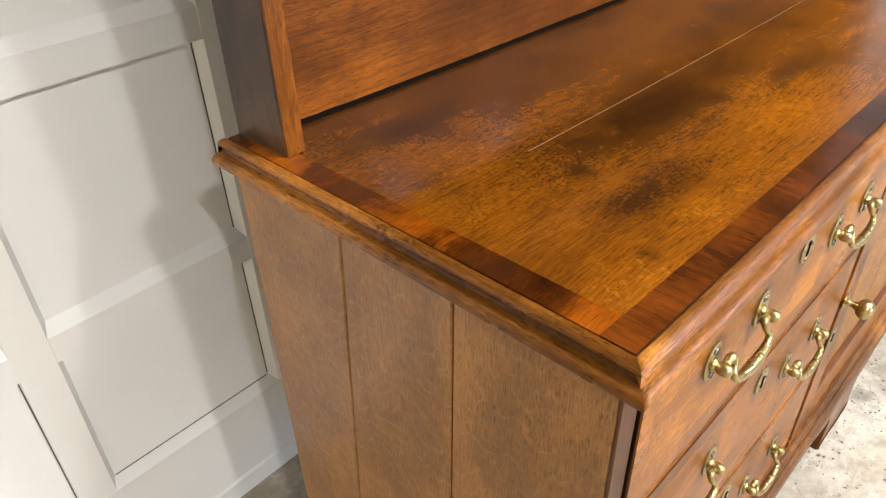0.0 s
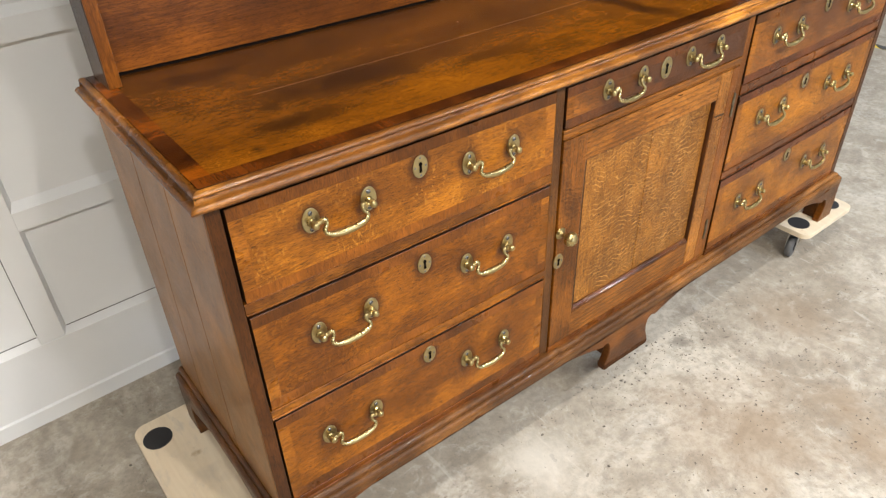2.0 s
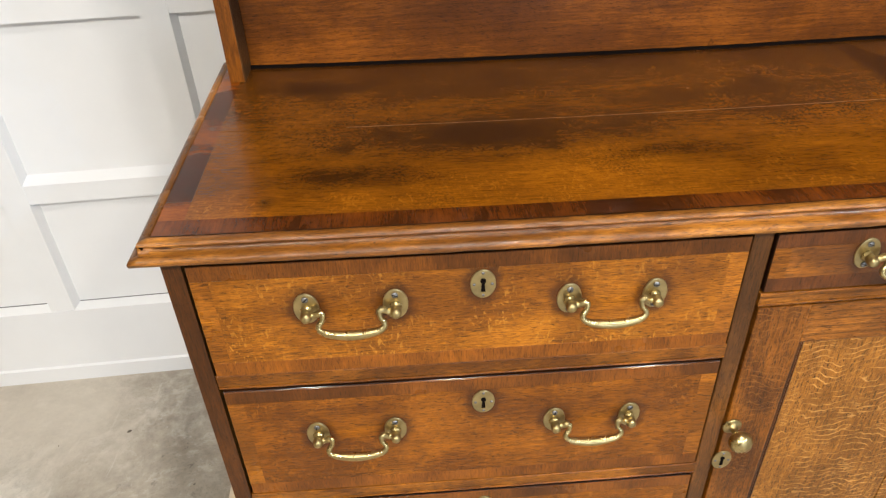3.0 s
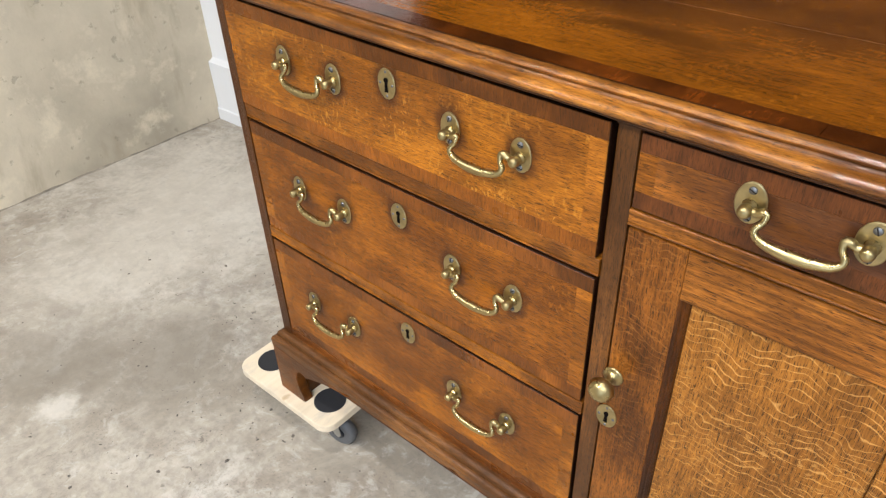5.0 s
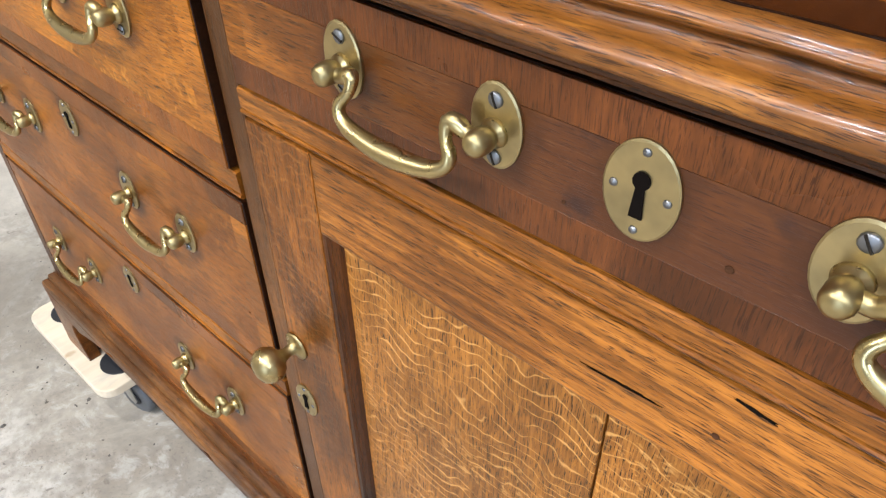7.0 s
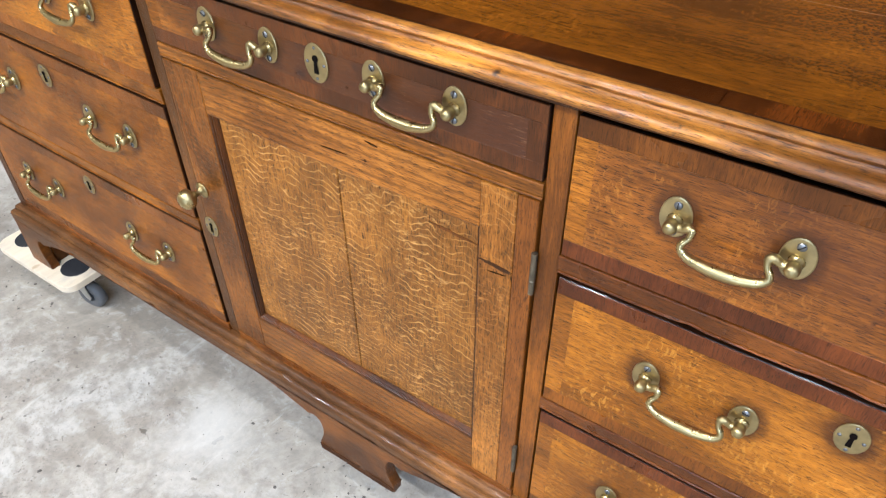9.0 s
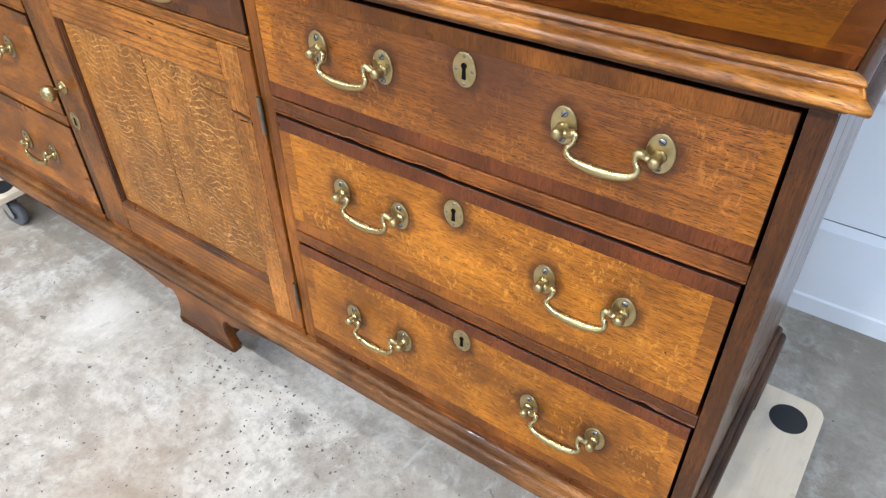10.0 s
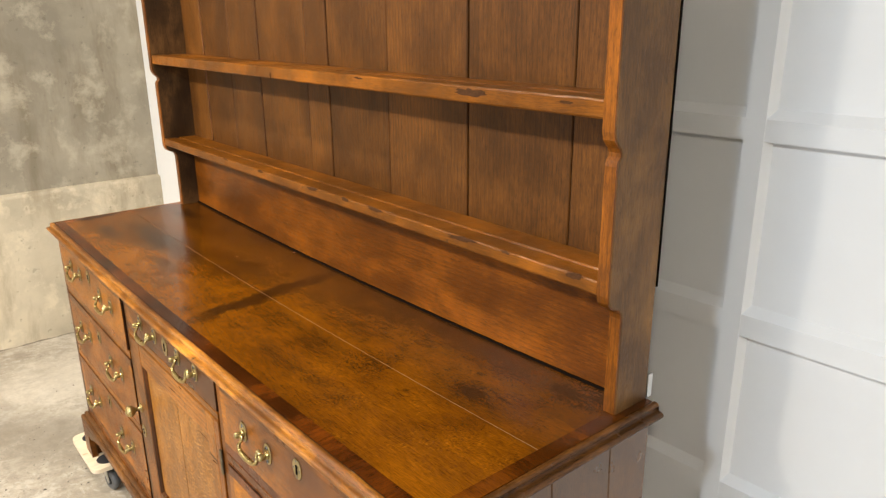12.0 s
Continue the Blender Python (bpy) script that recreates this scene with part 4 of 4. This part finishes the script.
dpart("foot_edge", worn(prism([(XM - 0.082, FOOT - 0.0012), (XM + 0.082, FOOT - 0.0012), (XM + 0.0845, FOOT + 0.010), (XM + 0.06, FOOT + 0.013), (XM - 0.03, FOOT + 0.0115), (XM - 0.0845, FOOT + 0.014)], "y", -OX - 0.0012, 0.0035), 0.01, 0.0008), KNOCK, label="blackened worn edge of the middle foot")
# glue blocks behind the feet
for xs_ in (X0 + 0.002, X1 - 0.042):
    for yb in (0.003, YB - 0.045):
        dpart("foot_block", box(xs_, xs_ + 0.04, yb, yb + 0.04, FOOT, 0.262, 0.002, 1), OAK_PLINTH)
dpart("foot_block", box(XM - 0.05, XM + 0.05, 0.003, 0.04, FOOT + 0.004, 0.262, 0.002, 1), OAK_PLINTH)

# ---- brass fittings, built once and shared ----


def mesh_of(name, bm, material, smooth=True):
    bmesh.ops.recalc_face_normals(bm, faces=bm.faces)
    me = bpy.data.meshes.new(name)
    bm.to_mesh(me)
    bm.free()
    me.materials.append(material)
    if smooth:
        me.shade_smooth()
    return me


def oval(rx, rz, y0, y1, steps=28, rim=0.0012):
    bm = lathe([(1e-5, y1), (1 - rim / rx * 1.5, y1), (1.0, y1 + rim * (1 if y1 < y0 else -1)), (1.0, y0)], steps)
    for v in bm.verts:
        v.co.x *= rx
        v.co.z *= rz
    return bm


PLATE = mesh_of("backplate", oval(0.0148, 0.0218, 0.0005, -0.0020, rim=0.0006), BRASS_DULL, False)
POST = mesh_of("handle_post", lathe([(0.0076, 0.0), (0.0070, -0.0022), (0.0050, -0.0034), (0.0050, -0.0050), (0.0062, -0.0062), (0.0066, -0.0095), (0.0064, -0.0140), (0.0052, -0.0168), (0.0030, -0.0180), (1e-5, -0.0184)], 16), BRASS)
SCREW = mesh_of("screw", lathe([(0.0040, 0.0), (0.0040, -0.0008), (0.0030, -0.0016), (1e-5, -0.0018)], 12), STEEL)
SLOT = mesh_of("screw_slot", box(-0.0036, 0.0036, -0.0021, -0.0012, -0.0005, 0.0005), IRON, False)


def bail_mesh(span):
    h = span / 2
    one = [(h - 0.004, -0.0100, 0.0, 0.0040), (h - 0.010, -0.0102, 0.0, 0.0040), (h - 0.0150, -0.0108, 0.0030, 0.0046), (h - 0.0190, -0.0122, 0.0030, 0.0040), (h - 0.0182, -0.0150, -0.0045, 0.0031),
           (h - 0.0140, -0.0172, -0.0100, 0.0036), (h - 0.0145, -0.0190, -0.0155, 0.0037), (h - 0.023, -0.0205, -0.0205, 0.0046), (0.012, -0.0212, -0.0232, 0.0056), (0.0, -0.0212, -0.0238, 0.0060)]
    full = curve_pts([(-x, y, z, r) for x, y, z, r in one] + one[-2::-1], 3)
    return mesh_of("bail", tube([p[:3] for p in full], [p[3] for p in full], 10), BRASS)


BAIL = bail_mesh(0.103)


def keyhole():
    bm = prism([(0.0034 * math.cos(a), 0.0048 + 0.0036 * math.sin(a)) for a in [math.radians(d) for d in range(-60, 241, 30)]] + [(-0.0026, -0.0105), (0.0026, -0.0105)], "y", -0.0028, -0.0005)
    return mesh_of("keyhole", bm, VOID, False)


LOCKPLATE = mesh_of("lock_plate", oval(0.0150, 0.0205, 0.0005, -0.0018, rim=0.0005), BRASS_DULL, False)
KEYHOLE = keyhole()
PIN = mesh_of("pin", lathe([(0.0021, 0.0), (0.0018, -0.0008), (1e-5, -0.0013)], 10), STEEL)


def at(x, y, z):
    return Matrix.Translation((x, y, z - sag(x)))


def handle(parent, xa, xb, z, y):
    for x in (xa, xb):
        part("backplate", PLATE, None, parent, "oval brass backplate", at(x, y, z))
        part("handle_post", POST, None, parent, "", at(x, y - 0.002, z - 0.003))
        for dz in (0.0135, -0.0155):
            part("screw", SCREW, None, parent, "", at(x, y - 0.002, z + dz))
            part("screw_slot", SLOT, None, parent, "", at(x, y - 0.002, z + dz) @ pose(0, 0, 0, 0, 37 * (x * 50 % 4), 0))
    m = at((xa + xb) / 2, y, z - 0.003)
    tilt = math.degrees(math.atan2(sag(xa) - sag(xb), xb - xa))
    part("bail", BAIL, None, parent, "brass swan-neck bail handle", m @ pose(0, 0, 0, 0, -tilt, 0))


def lock(parent, x, z, y, s=1.0):
    m = Matrix.Diagonal((s, 1, s, 1))
    part("lock_plate", LOCKPLATE, None, parent, "oval brass lock plate", at(x, y, z) @ m)
    part("keyhole", KEYHOLE, None, parent, "", at(x, y, z) @ m)
    for dx, dz in ((0.0105, 0), (-0.0105, 0), (0, 0.016), (0, -0.016)):
        part("pin", PIN, None, parent, "", at(x + dx * s, y - 0.0016, z + dz * s))


def drawer(xa, xb, za, zb, handles, lock_at, y=0.005, band=0.0215, label="", field=None, lock_size=1.0, edge=None, last=None, head=None):
    """A drawer front of oak edged with darker cross-banding; its box runs back into the carcass."""
    xa, xb, za, zb = xa + 0.0010, xb - 0.0010, za + 0.0012, zb - 0.0030
    # Body is near black: its colour gives the shade in the gaps.
    d = dpart("drawer", box(xa, xb, y - 0.0016, y + 0.022, za, zb, 0.0006, 1), OAK_BLACK, label=label)
    yf = y - 0.003
    dpart("front_board", box(xa + band, xb - band, yf, y - 0.0014, za + band, zb - band), field or OAK, d)
    for a, b, mat in ((za + 0.0005, za + band, edge or BAND_LOW), (zb - band, zb - 0.0005, head or BAND)):
        dpart("crossband", box(xa + 0.0005, xb - 0.0005, yf, y - 0.0014, a, b, 0.0003, 1), mat, d)
    for a, b, mat in ((xa + 0.0005, xa + band, BAND_H), (xb - band, xb - 0.0005, last or BAND_H)):
        dpart("crossband", box(a, b, yf, y - 0.0014, za + band, zb - band), mat, d)
    for xh, zh in handles:
        handle(d, xh - 0.0515, xh + 0.0515, zh, yf)
    lock(d, *lock_at, yf, lock_size)
    return d


L = "oak drawer front edged with dark cross-banding"
# left, right and middle drawers: handle centres and lock plates
drawer(LX[0], LX[1] - 0.001, *TIERS[0], [(0.203, 0.883), (0.511, 0.876)], (0.357, 0.905), 0.002, field=OAK_HONEY, label=L + ", standing slightly open")
drawer(*LX, *TIERS[1], [(0.187, 0.664), (0.505, 0.662)], (0.357, 0.706), label=L)
drawer(*LX, *TIERS[2], [(0.173, 0.418), (0.502, 0.415)], (0.357, 0.483), edge=BAND, label=L)
drawer(RX[0] - 0.0012, RX[1], 0.780, 0.9488, [(1.460, 0.876), (1.800, 0.872)], (1.626, 0.902), field=OAK_SMOKED, edge=BAND_RED, label=L + ", smoked round the lock")
drawer(*RX, *TIERS[1], [(1.472, 0.663), (1.797, 0.658)], (1.612, 0.703), field=OAK_HONEY, head=BAND_RED, label=L)
drawer(*RX, *TIERS[2], [(1.465, 0.412), (1.794, 0.412)], (1.626, 0.478), field=OAK_HONEY, head=BAND_RED, label=L)
drawer(MX[0] - 0.001, MX[1] + 0.0017, 0.860, 0.9496, [(0.865, 0.912), (1.122, 0.914)], (0.990, 0.910), band=0.0205, field=OAK_RED, lock_size=1.15, edge=BAND_DEEP, last=BAND_DEEP, head=BAND_DEEP, label="shallow oak drawer front darkened to red brown at its middle")

# ---- cupboard door ----
DZ0, DZ1 = 0.297, 0.836
PX0, PX1, PZ0, PZ1 = 0.768, 1.206, 0.370, 0.772
door = dpart("cupboard_door", box(PX0 - 0.01, PX1 + 0.01, 0.0165, 0.0225, PZ0 - 0.01, PZ1 + 0.01), OAK_STILE, label="oak cupboard door with a fielded panel of figured quarter-sawn boards")
for a, b, mat in ((MX[0], PX0, OAK_STILE_DARK), (PX1, 1.2505, OAK_STILE), (1.2508, MX[1], OAK_STRIP)):
    dpart("door_stile", box(a, b, 0.002, 0.024, DZ0, DZ1, 0.002), mat, door)
for a, b in ((DZ0, PZ0), (PZ1, DZ1)):
    dpart("door_rail", box(PX0, PX1, 0.0025, 0.0235, a, b, 0.0015), OAK_DOOR_RAIL, door)
for a, b in ((PX0, 0.991), (0.991, PX1)):
    dpart("panel_board", box(a + 0.0008, b - 0.0008, 0.0115, 0.0165, PZ0, PZ1, 0.0008, 1), OAK_RAY, door, "quarter-sawn oak board with wavy pale ray figure")
for xs_, d in ((PX0, 1), (PX1, -1)):
    w = 0.012 if d > 0 else 0.005
    dpart("panel_moulding", prism([(xs_, 0.003), (xs_ + d * w * 0.3, 0.0035), (xs_ + d * w * 0.45, 0.0055), (xs_ + d * w * 0.6, 0.0050), (xs_ + d * w * 0.85, 0.008), (xs_ + d * w, 0.0115), (xs_, 0.0115)], "z", PZ0, PZ1), OAK_POST, door)
dpart("panel_moulding", prism([(0.003, PZ0), (0.0035, PZ0 + 0.004), (0.0060, PZ0 + 0.006), (0.0055, PZ0 + 0.008), (0.009, PZ0 + 0.011), (0.0115, PZ0 + 0.012), (0.0115, PZ0)], "x", PX0, PX1), OAK_POST, door)
part("door_knob", lathe([(0.0135, 0.0), (0.0135, -0.0018), (0.011, -0.003), (0.0055, -0.005), (0.0048, -0.012), (0.0065, -0.017), (0.0125, -0.021), (0.0165, -0.027), (0.0160, -0.034), (0.0115, -0.040), (0.005, -0.0425), (1e-5, -0.043)], 24), BRASS, door, "round turned brass knob", at(0.709, 0.002, 0.620), smooth=True)
lock(door, 0.708, 0.547, 0.002, 0.95)
for zc in (0.740, 0.382):
    part("hinge", lathe([(1e-5, -0.030), (0.0034, -0.030), (0.0036, -0.010), (0.0032, -0.0095), (0.0036, -0.009), (0.0036, 0.009), (0.0032, 0.0095), (0.0036, 0.010), (0.0034, 0.030), (1e-5, 0.030)], 10, "z"), HINGE, door, "dull iron butt hinge", at(1.2765, 0.001, zc))

# knocks, nail holes, a split and two old repairs
HOLE = mesh_of("nail_hole", lathe([(0.0022, 0.0), (0.0019, -0.0004), (0.0008, -0.0002), (1e-5, -0.0001)], 9), KNOCK)


def blemish(name, x, z, y, sx, sz, turn, parent, material=None, label=""):
    """A small flat scar with a ragged outline."""
    wob = random.Random(int(x * 1000 + z * 7000))
    pts = []
    for i in range(18):
        a, r = 2 * math.pi * i / 18, wob.uniform(0.55, 1.1)
        pts.append((r * math.cos(a), r * math.sin(a)))
    part(name, prism([(u * sx, w * sz) for u, w in pts], "y", -0.0003, 0.0003), material or VOID, parent, label, pose(x, y, z, 0, turn, 0))


for x, z, y, s in ((1.047, 0.7855, 0.0026, 1.4), (1.031, 0.876, 0.0019, 1.3), (0.834, 0.8345, 0.0043, 1.0), (0.955, 0.872, 0.0019, 0.7), (0.640, 0.60, 0.0019, 0.7), (0.090, 0.655, 0.0019, 0.8), (1.36, 0.60, 0.0019, 0.8), (1.71, 0.415, 0.0019, 0.7), (1.905, 0.62, 0.0019, 0.9)):
    part("nail_hole", HOLE, None, dresser, "", pose(x, y, z) @ Matrix.Diagonal((s * 0.7, 1, s * 0.7, 1)))
blemish("split", 0.998, 0.7830, 0.0024, 0.024, 0.0011, -3, door, label="short dark split in the rail")
blemish("split", 1.058, 0.8130, 0.0024, 0.012, 0.0012, 6, door)
blemish("repair", 1.165, 0.7245, 0.0113, 0.036, 0.0026, 4, door, OAK_POST, "dark old repair let into the door")
blemish("repair", 1.231, 0.7120, 0.0019, 0.023, 0.0034, 3, door, OAK_POST, "dark old repair let into the door")
blemish("repair", 1.233, 0.7020, 0.0019, 0.014, 0.0012, -6, door)

# ---- the plate rack that stands on the base ----
rack = empty("plate_rack", 0.99, 0.46, TOPZ, label="tall brown oak plate rack with two shelves and boarded back", category="rack")
RB, RTOP = 0.512, 2.02
SIDE = [(RB, TOPZ), (0.424, TOPZ), (0.424, 1.165), (0.421, 1.176), (0.413, 1.184), (0.402, 1.187), (0.394, 1.192), (0.388, 1.20), (0.386, 1.212),
        (0.386, 1.420), (0.388, 1.428), (0.394, 1.434), (0.394, 1.440), (0.390, 1.447), (0.384, 1.452), (0.378, 1.460), (0.375, 1.472), (0.375, RTOP), (RB, RTOP)]
RXA, RXB = 0.016, 1.969
for xs_ in (RXA, RXB - 0.024):
    rs = prism(SIDE, "x", xs_, xs_ + 0.024, 0.0018, 2)
    for v in rs.verts:
        v.co.z -= max(0.0, 0.002 * (1 if v.co.z < 1.0 else 0))
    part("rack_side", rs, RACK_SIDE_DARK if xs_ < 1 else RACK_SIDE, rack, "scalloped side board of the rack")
    part("front_lipping", prism([(u - 0.003, z) for u, z in SIDE[1:-1]] + [(u + 0.0015, z) for u, z in SIDE[-2:0:-1]], "x", xs_ + 0.0012, xs_ + 0.0228), LIPPING, rack, "paler worn front edge of the side board")
IN0, IN1 = RXA + 0.024, RXB - 0.024
for z0, f, th in ((1.210, 0.386, 0.024), (1.489, 0.378, 0.029)):
    zt = z0 + th
    prof = [(0.4935, z0), (f, z0), (f - 0.002, z0 + 0.003), (f - 0.002, zt - 0.003), (f, zt), (0.425, zt), (0.428, zt - 0.003), (0.434, zt - 0.003), (0.437, zt), (0.4935, zt)]
    part("shelf", worn(prism(prof, "x", IN0, IN1), 0.02, 0.0008), SHELF, rack, "oak shelf with a plate groove and a knocked front edge")
for x, z, y, sx, sz, tn in ((0.78, 1.231, 0.3837, 0.016, 0.005, 3), (1.06, 1.230, 0.3837, 0.028, 0.006, -2), (1.21, 1.231, 0.3837, 0.020, 0.005, 4), (1.33, 1.231, 0.3837, 0.034, 0.005, 1), (1.62, 1.230, 0.3837, 0.042, 0.006, -3), (1.74, 1.232, 0.3837, 0.016, 0.004, 5),
                            (1.90, 1.231, 0.3837, 0.022, 0.007, -4), (0.55, 1.232, 0.3837, 0.018, 0.003, 2), (1.655, 1.507, 0.3757, 0.048, 0.008, 1), (1.87, 1.508, 0.3757, 0.018, 0.003, -2), (0.90, 1.497, 0.3757, 0.006, 0.008, 0), (1.30, 1.512, 0.3757, 0.020, 0.002, 2)):
    blemish("chip", x, z, y, sx, sz, tn, rack, KNOCK)
part("top_board", box(IN0, IN1, 0.38, 0.4935, RTOP - 0.024, RTOP, 0.002), SHELF, rack)
part("lower_back_board", box(IN0, IN1, 0.482, 0.4925, TOPZ - 0.018, 1.2118, 0.0015), PINE_LOW, rack, "broad orange brown board behind the serving surface")
# Black strip paints the shade line where the back board meets the top.
part("back_gap", worn(bent(box(IN0, IN1, 0.4775, 0.4825, TOPZ - 0.006, TOPZ + 0.0050)), 0.03, 0.0006), VOID, rack, "black strip for the shade line below the broad back board")
seams = [IN0, 0.200, 0.400, 0.600, 0.875, 0.983, 1.240, 1.513, 1.788, IN1]
for i, (a, b) in enumerate(zip(seams, seams[1:])):
    part("back_board", box(a + 0.0018, b - 0.0018, 0.494 + 0.0015 * (i % 2), 0.508, 1.19, RTOP, 0.002, 1), PINE, rack)
# Black sheet added behind the boards as the shade in their seams.
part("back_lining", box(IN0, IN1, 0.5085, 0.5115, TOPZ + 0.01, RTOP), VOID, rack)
for xs_ in (RXA - 0.0012, RXB - 0.02):
    part("back_edge_strip", box(xs_, xs_ + 0.0212, RB, RB + 0.004, 1.20, RTOP - 0.01), VOID, rack, "dark gap along the back edge")
part("bracket", box(RXB - 0.004, RXB + 0.0015, RB + 0.0005, RB + 0.014, TOPZ, TOPZ + 0.045, 0.0008, 1), ZINC, rack, "small bright metal bracket")

# ---- two furniture dollies under the ends ----


def caster(parent, x, y, turn, side):
    m = pose(x, y, 0, 0, 0, turn)
    wheel = lathe([(1e-5, -0.011), (0.020, -0.011), (0.030, -0.0125), (0.036, -0.009), (0.0375, 0.0), (0.036, 0.009), (0.030, 0.0125), (0.020, 0.011), (1e-5, 0.011)], 24)
    c = part("caster", box(-0.026, 0.026, -0.026, 0.026, 0.0965, 0.0995, 0.001, 1), ZINC, parent, "swivel caster with a steel fork and a dark wheel", m)
    part("wheel", wheel, TYRE, c, "grey rubber wheel", m @ pose(0.018, 0, 0.0375), smooth=True)
    part("hub", lathe([(1e-5, -0.0135), (0.014, -0.0135), (0.014, 0.0135), (1e-5, 0.0135)], 14), RUBBER, c, "", m @ pose(0.018, 0, 0.0375))
    for s in (-1, 1):
        part("fork", prism([(-0.016, 0.097), (0.016, 0.097), (0.028, 0.038), (0.020, 0.028), (0.010, 0.036)], "y", s * 0.0155 - 0.001, s * 0.0155 + 0.001), ZINC, c, "", m)
    part("bearing", lathe([(1e-5, 0.084), (0.019, 0.084), (0.021, 0.088), (0.021, 0.0965), (1e-5, 0.0965)], 16, "z"), ZINC, c, "", m)


def dolly(x0, x1, y0, y1, label):
    d = empty("furniture_dolly", (x0 + x1) / 2, (y0 + y1) / 2, 0, label=label, category="dolly", group="furniture dollies")
    r = 0.03
    out = []
    for cx, cy, a0 in ((x1 - r, y1 - r, 0), (x0 + r, y1 - r, 90), (x0 + r, y0 + r, 180), (x1 - r, y0 + r, 270)):
        out += [(cx + r * math.cos(radians(a0 + t)), cy + r * math.sin(radians(a0 + t))) for t in range(0, 91, 15)]
    part("deck", prism(out, "z", 0.0998, FOOT, 0.0025, 2), PLY, d, "pale plywood deck with rounded corners")
    for i, (x, y) in enumerate(((x0 + 0.043, y1 - 0.065), (x1 - 0.055, y1 - 0.065), (x0 + 0.053, y0 + 0.062), (x1 - 0.055, y0 + 0.062))):
        part("grip_pad", lathe([(1e-5, FOOT - 0.002), (0.0340, FOOT - 0.002), (0.0340, FOOT + 0.001), (0.0328, FOOT + 0.0016), (1e-5, FOOT + 0.0017)], 28, "z"), RUBBER, d, "round black rubber grip pad", pose(x, y, 0))
        caster(d, x, y, (25, 100, 195, 12)[i], 1)
    return d


dolly(-0.149, 0.147, -0.045, 0.556, "pale plywood furniture dolly with black pads and casters")
dolly(1.826, 2.118, -0.045, 0.520, "pale plywood furniture dolly with black pads and casters")

# ---- on the floor: hazard tape far off, crumbs of grit ----
tape = empty("floor_tape", 3.98, -2.0, 0, label="yellow and black hazard tape stuck to the concrete floor", category="floor tape")
part("tape", box(3.955, 4.005, -4.9, YF - 0.01, 0.0002, 0.0012), TAPE_YELLOW, tape)
y = -4.85
while y < YF - 0.15:
    part("stripe", prism([(3.955, y), (4.005, y + 0.05), (4.005, y + 0.11), (3.955, y + 0.06)], "z", 0.0012, 0.0020), TAPE_BLACK, tape)
    y += 0.12

rng = random.Random(11)
verts, faces = [], []
for i in range(1150):
    if i % 5 == 1:
        x, y = rng.gauss(1.15, 0.16), rng.gauss(-0.03, 0.07)
    elif i % 5 == 2:
        x, y = rng.gauss(-0.25, 0.25), rng.gauss(-0.05, 0.25)
    elif i % 3:
        x, y = rng.gauss(1.22, 0.36), rng.gauss(-0.30, 0.22)
    else:
        x, y = rng.uniform(-0.9, 2.6), rng.uniform(-0.75, 0.75)
    if 0.0 < y and -0.05 < x < 2.03:
        y = -abs(y) * 0.5 + 0.03
    r = rng.uniform(0.0008, 0.0046) * rng.uniform(0.35, 1.1) * (1.7 if i % 9 == 0 else 1.0)
    a0, st, n0 = rng.uniform(0, 6.28), rng.uniform(0.28, 0.9), len(verts)
    ring = [(a0 + j * 1.2566, r * rng.uniform(0.7, 1.2)) for j in range(5)]
    c, s = math.cos(a0), math.sin(a0)
    for k, h in ((1.0, 0.0), (0.6, r * 0.4)):
        for a, q in ring:
            u, w = q * k * math.cos(a), q * k * st * math.sin(a)
            verts.append((x + u * c - w * s, y + u * s + w * c, h))
    faces.append(tuple(n0 + 5 + j for j in range(5)))
    faces += [(n0 + j, n0 + (j + 1) % 5, n0 + 5 + (j + 1) % 5, n0 + 5 + j) for j in range(5)]
me = bpy.data.meshes.new("grit")
me.from_pydata(verts, [], faces)
me.materials.append(CRUMB)
tagged(part("grit", me, CRUMB), "scattered dark crumbs of grit on the concrete floor", "grit", kind="stuff")
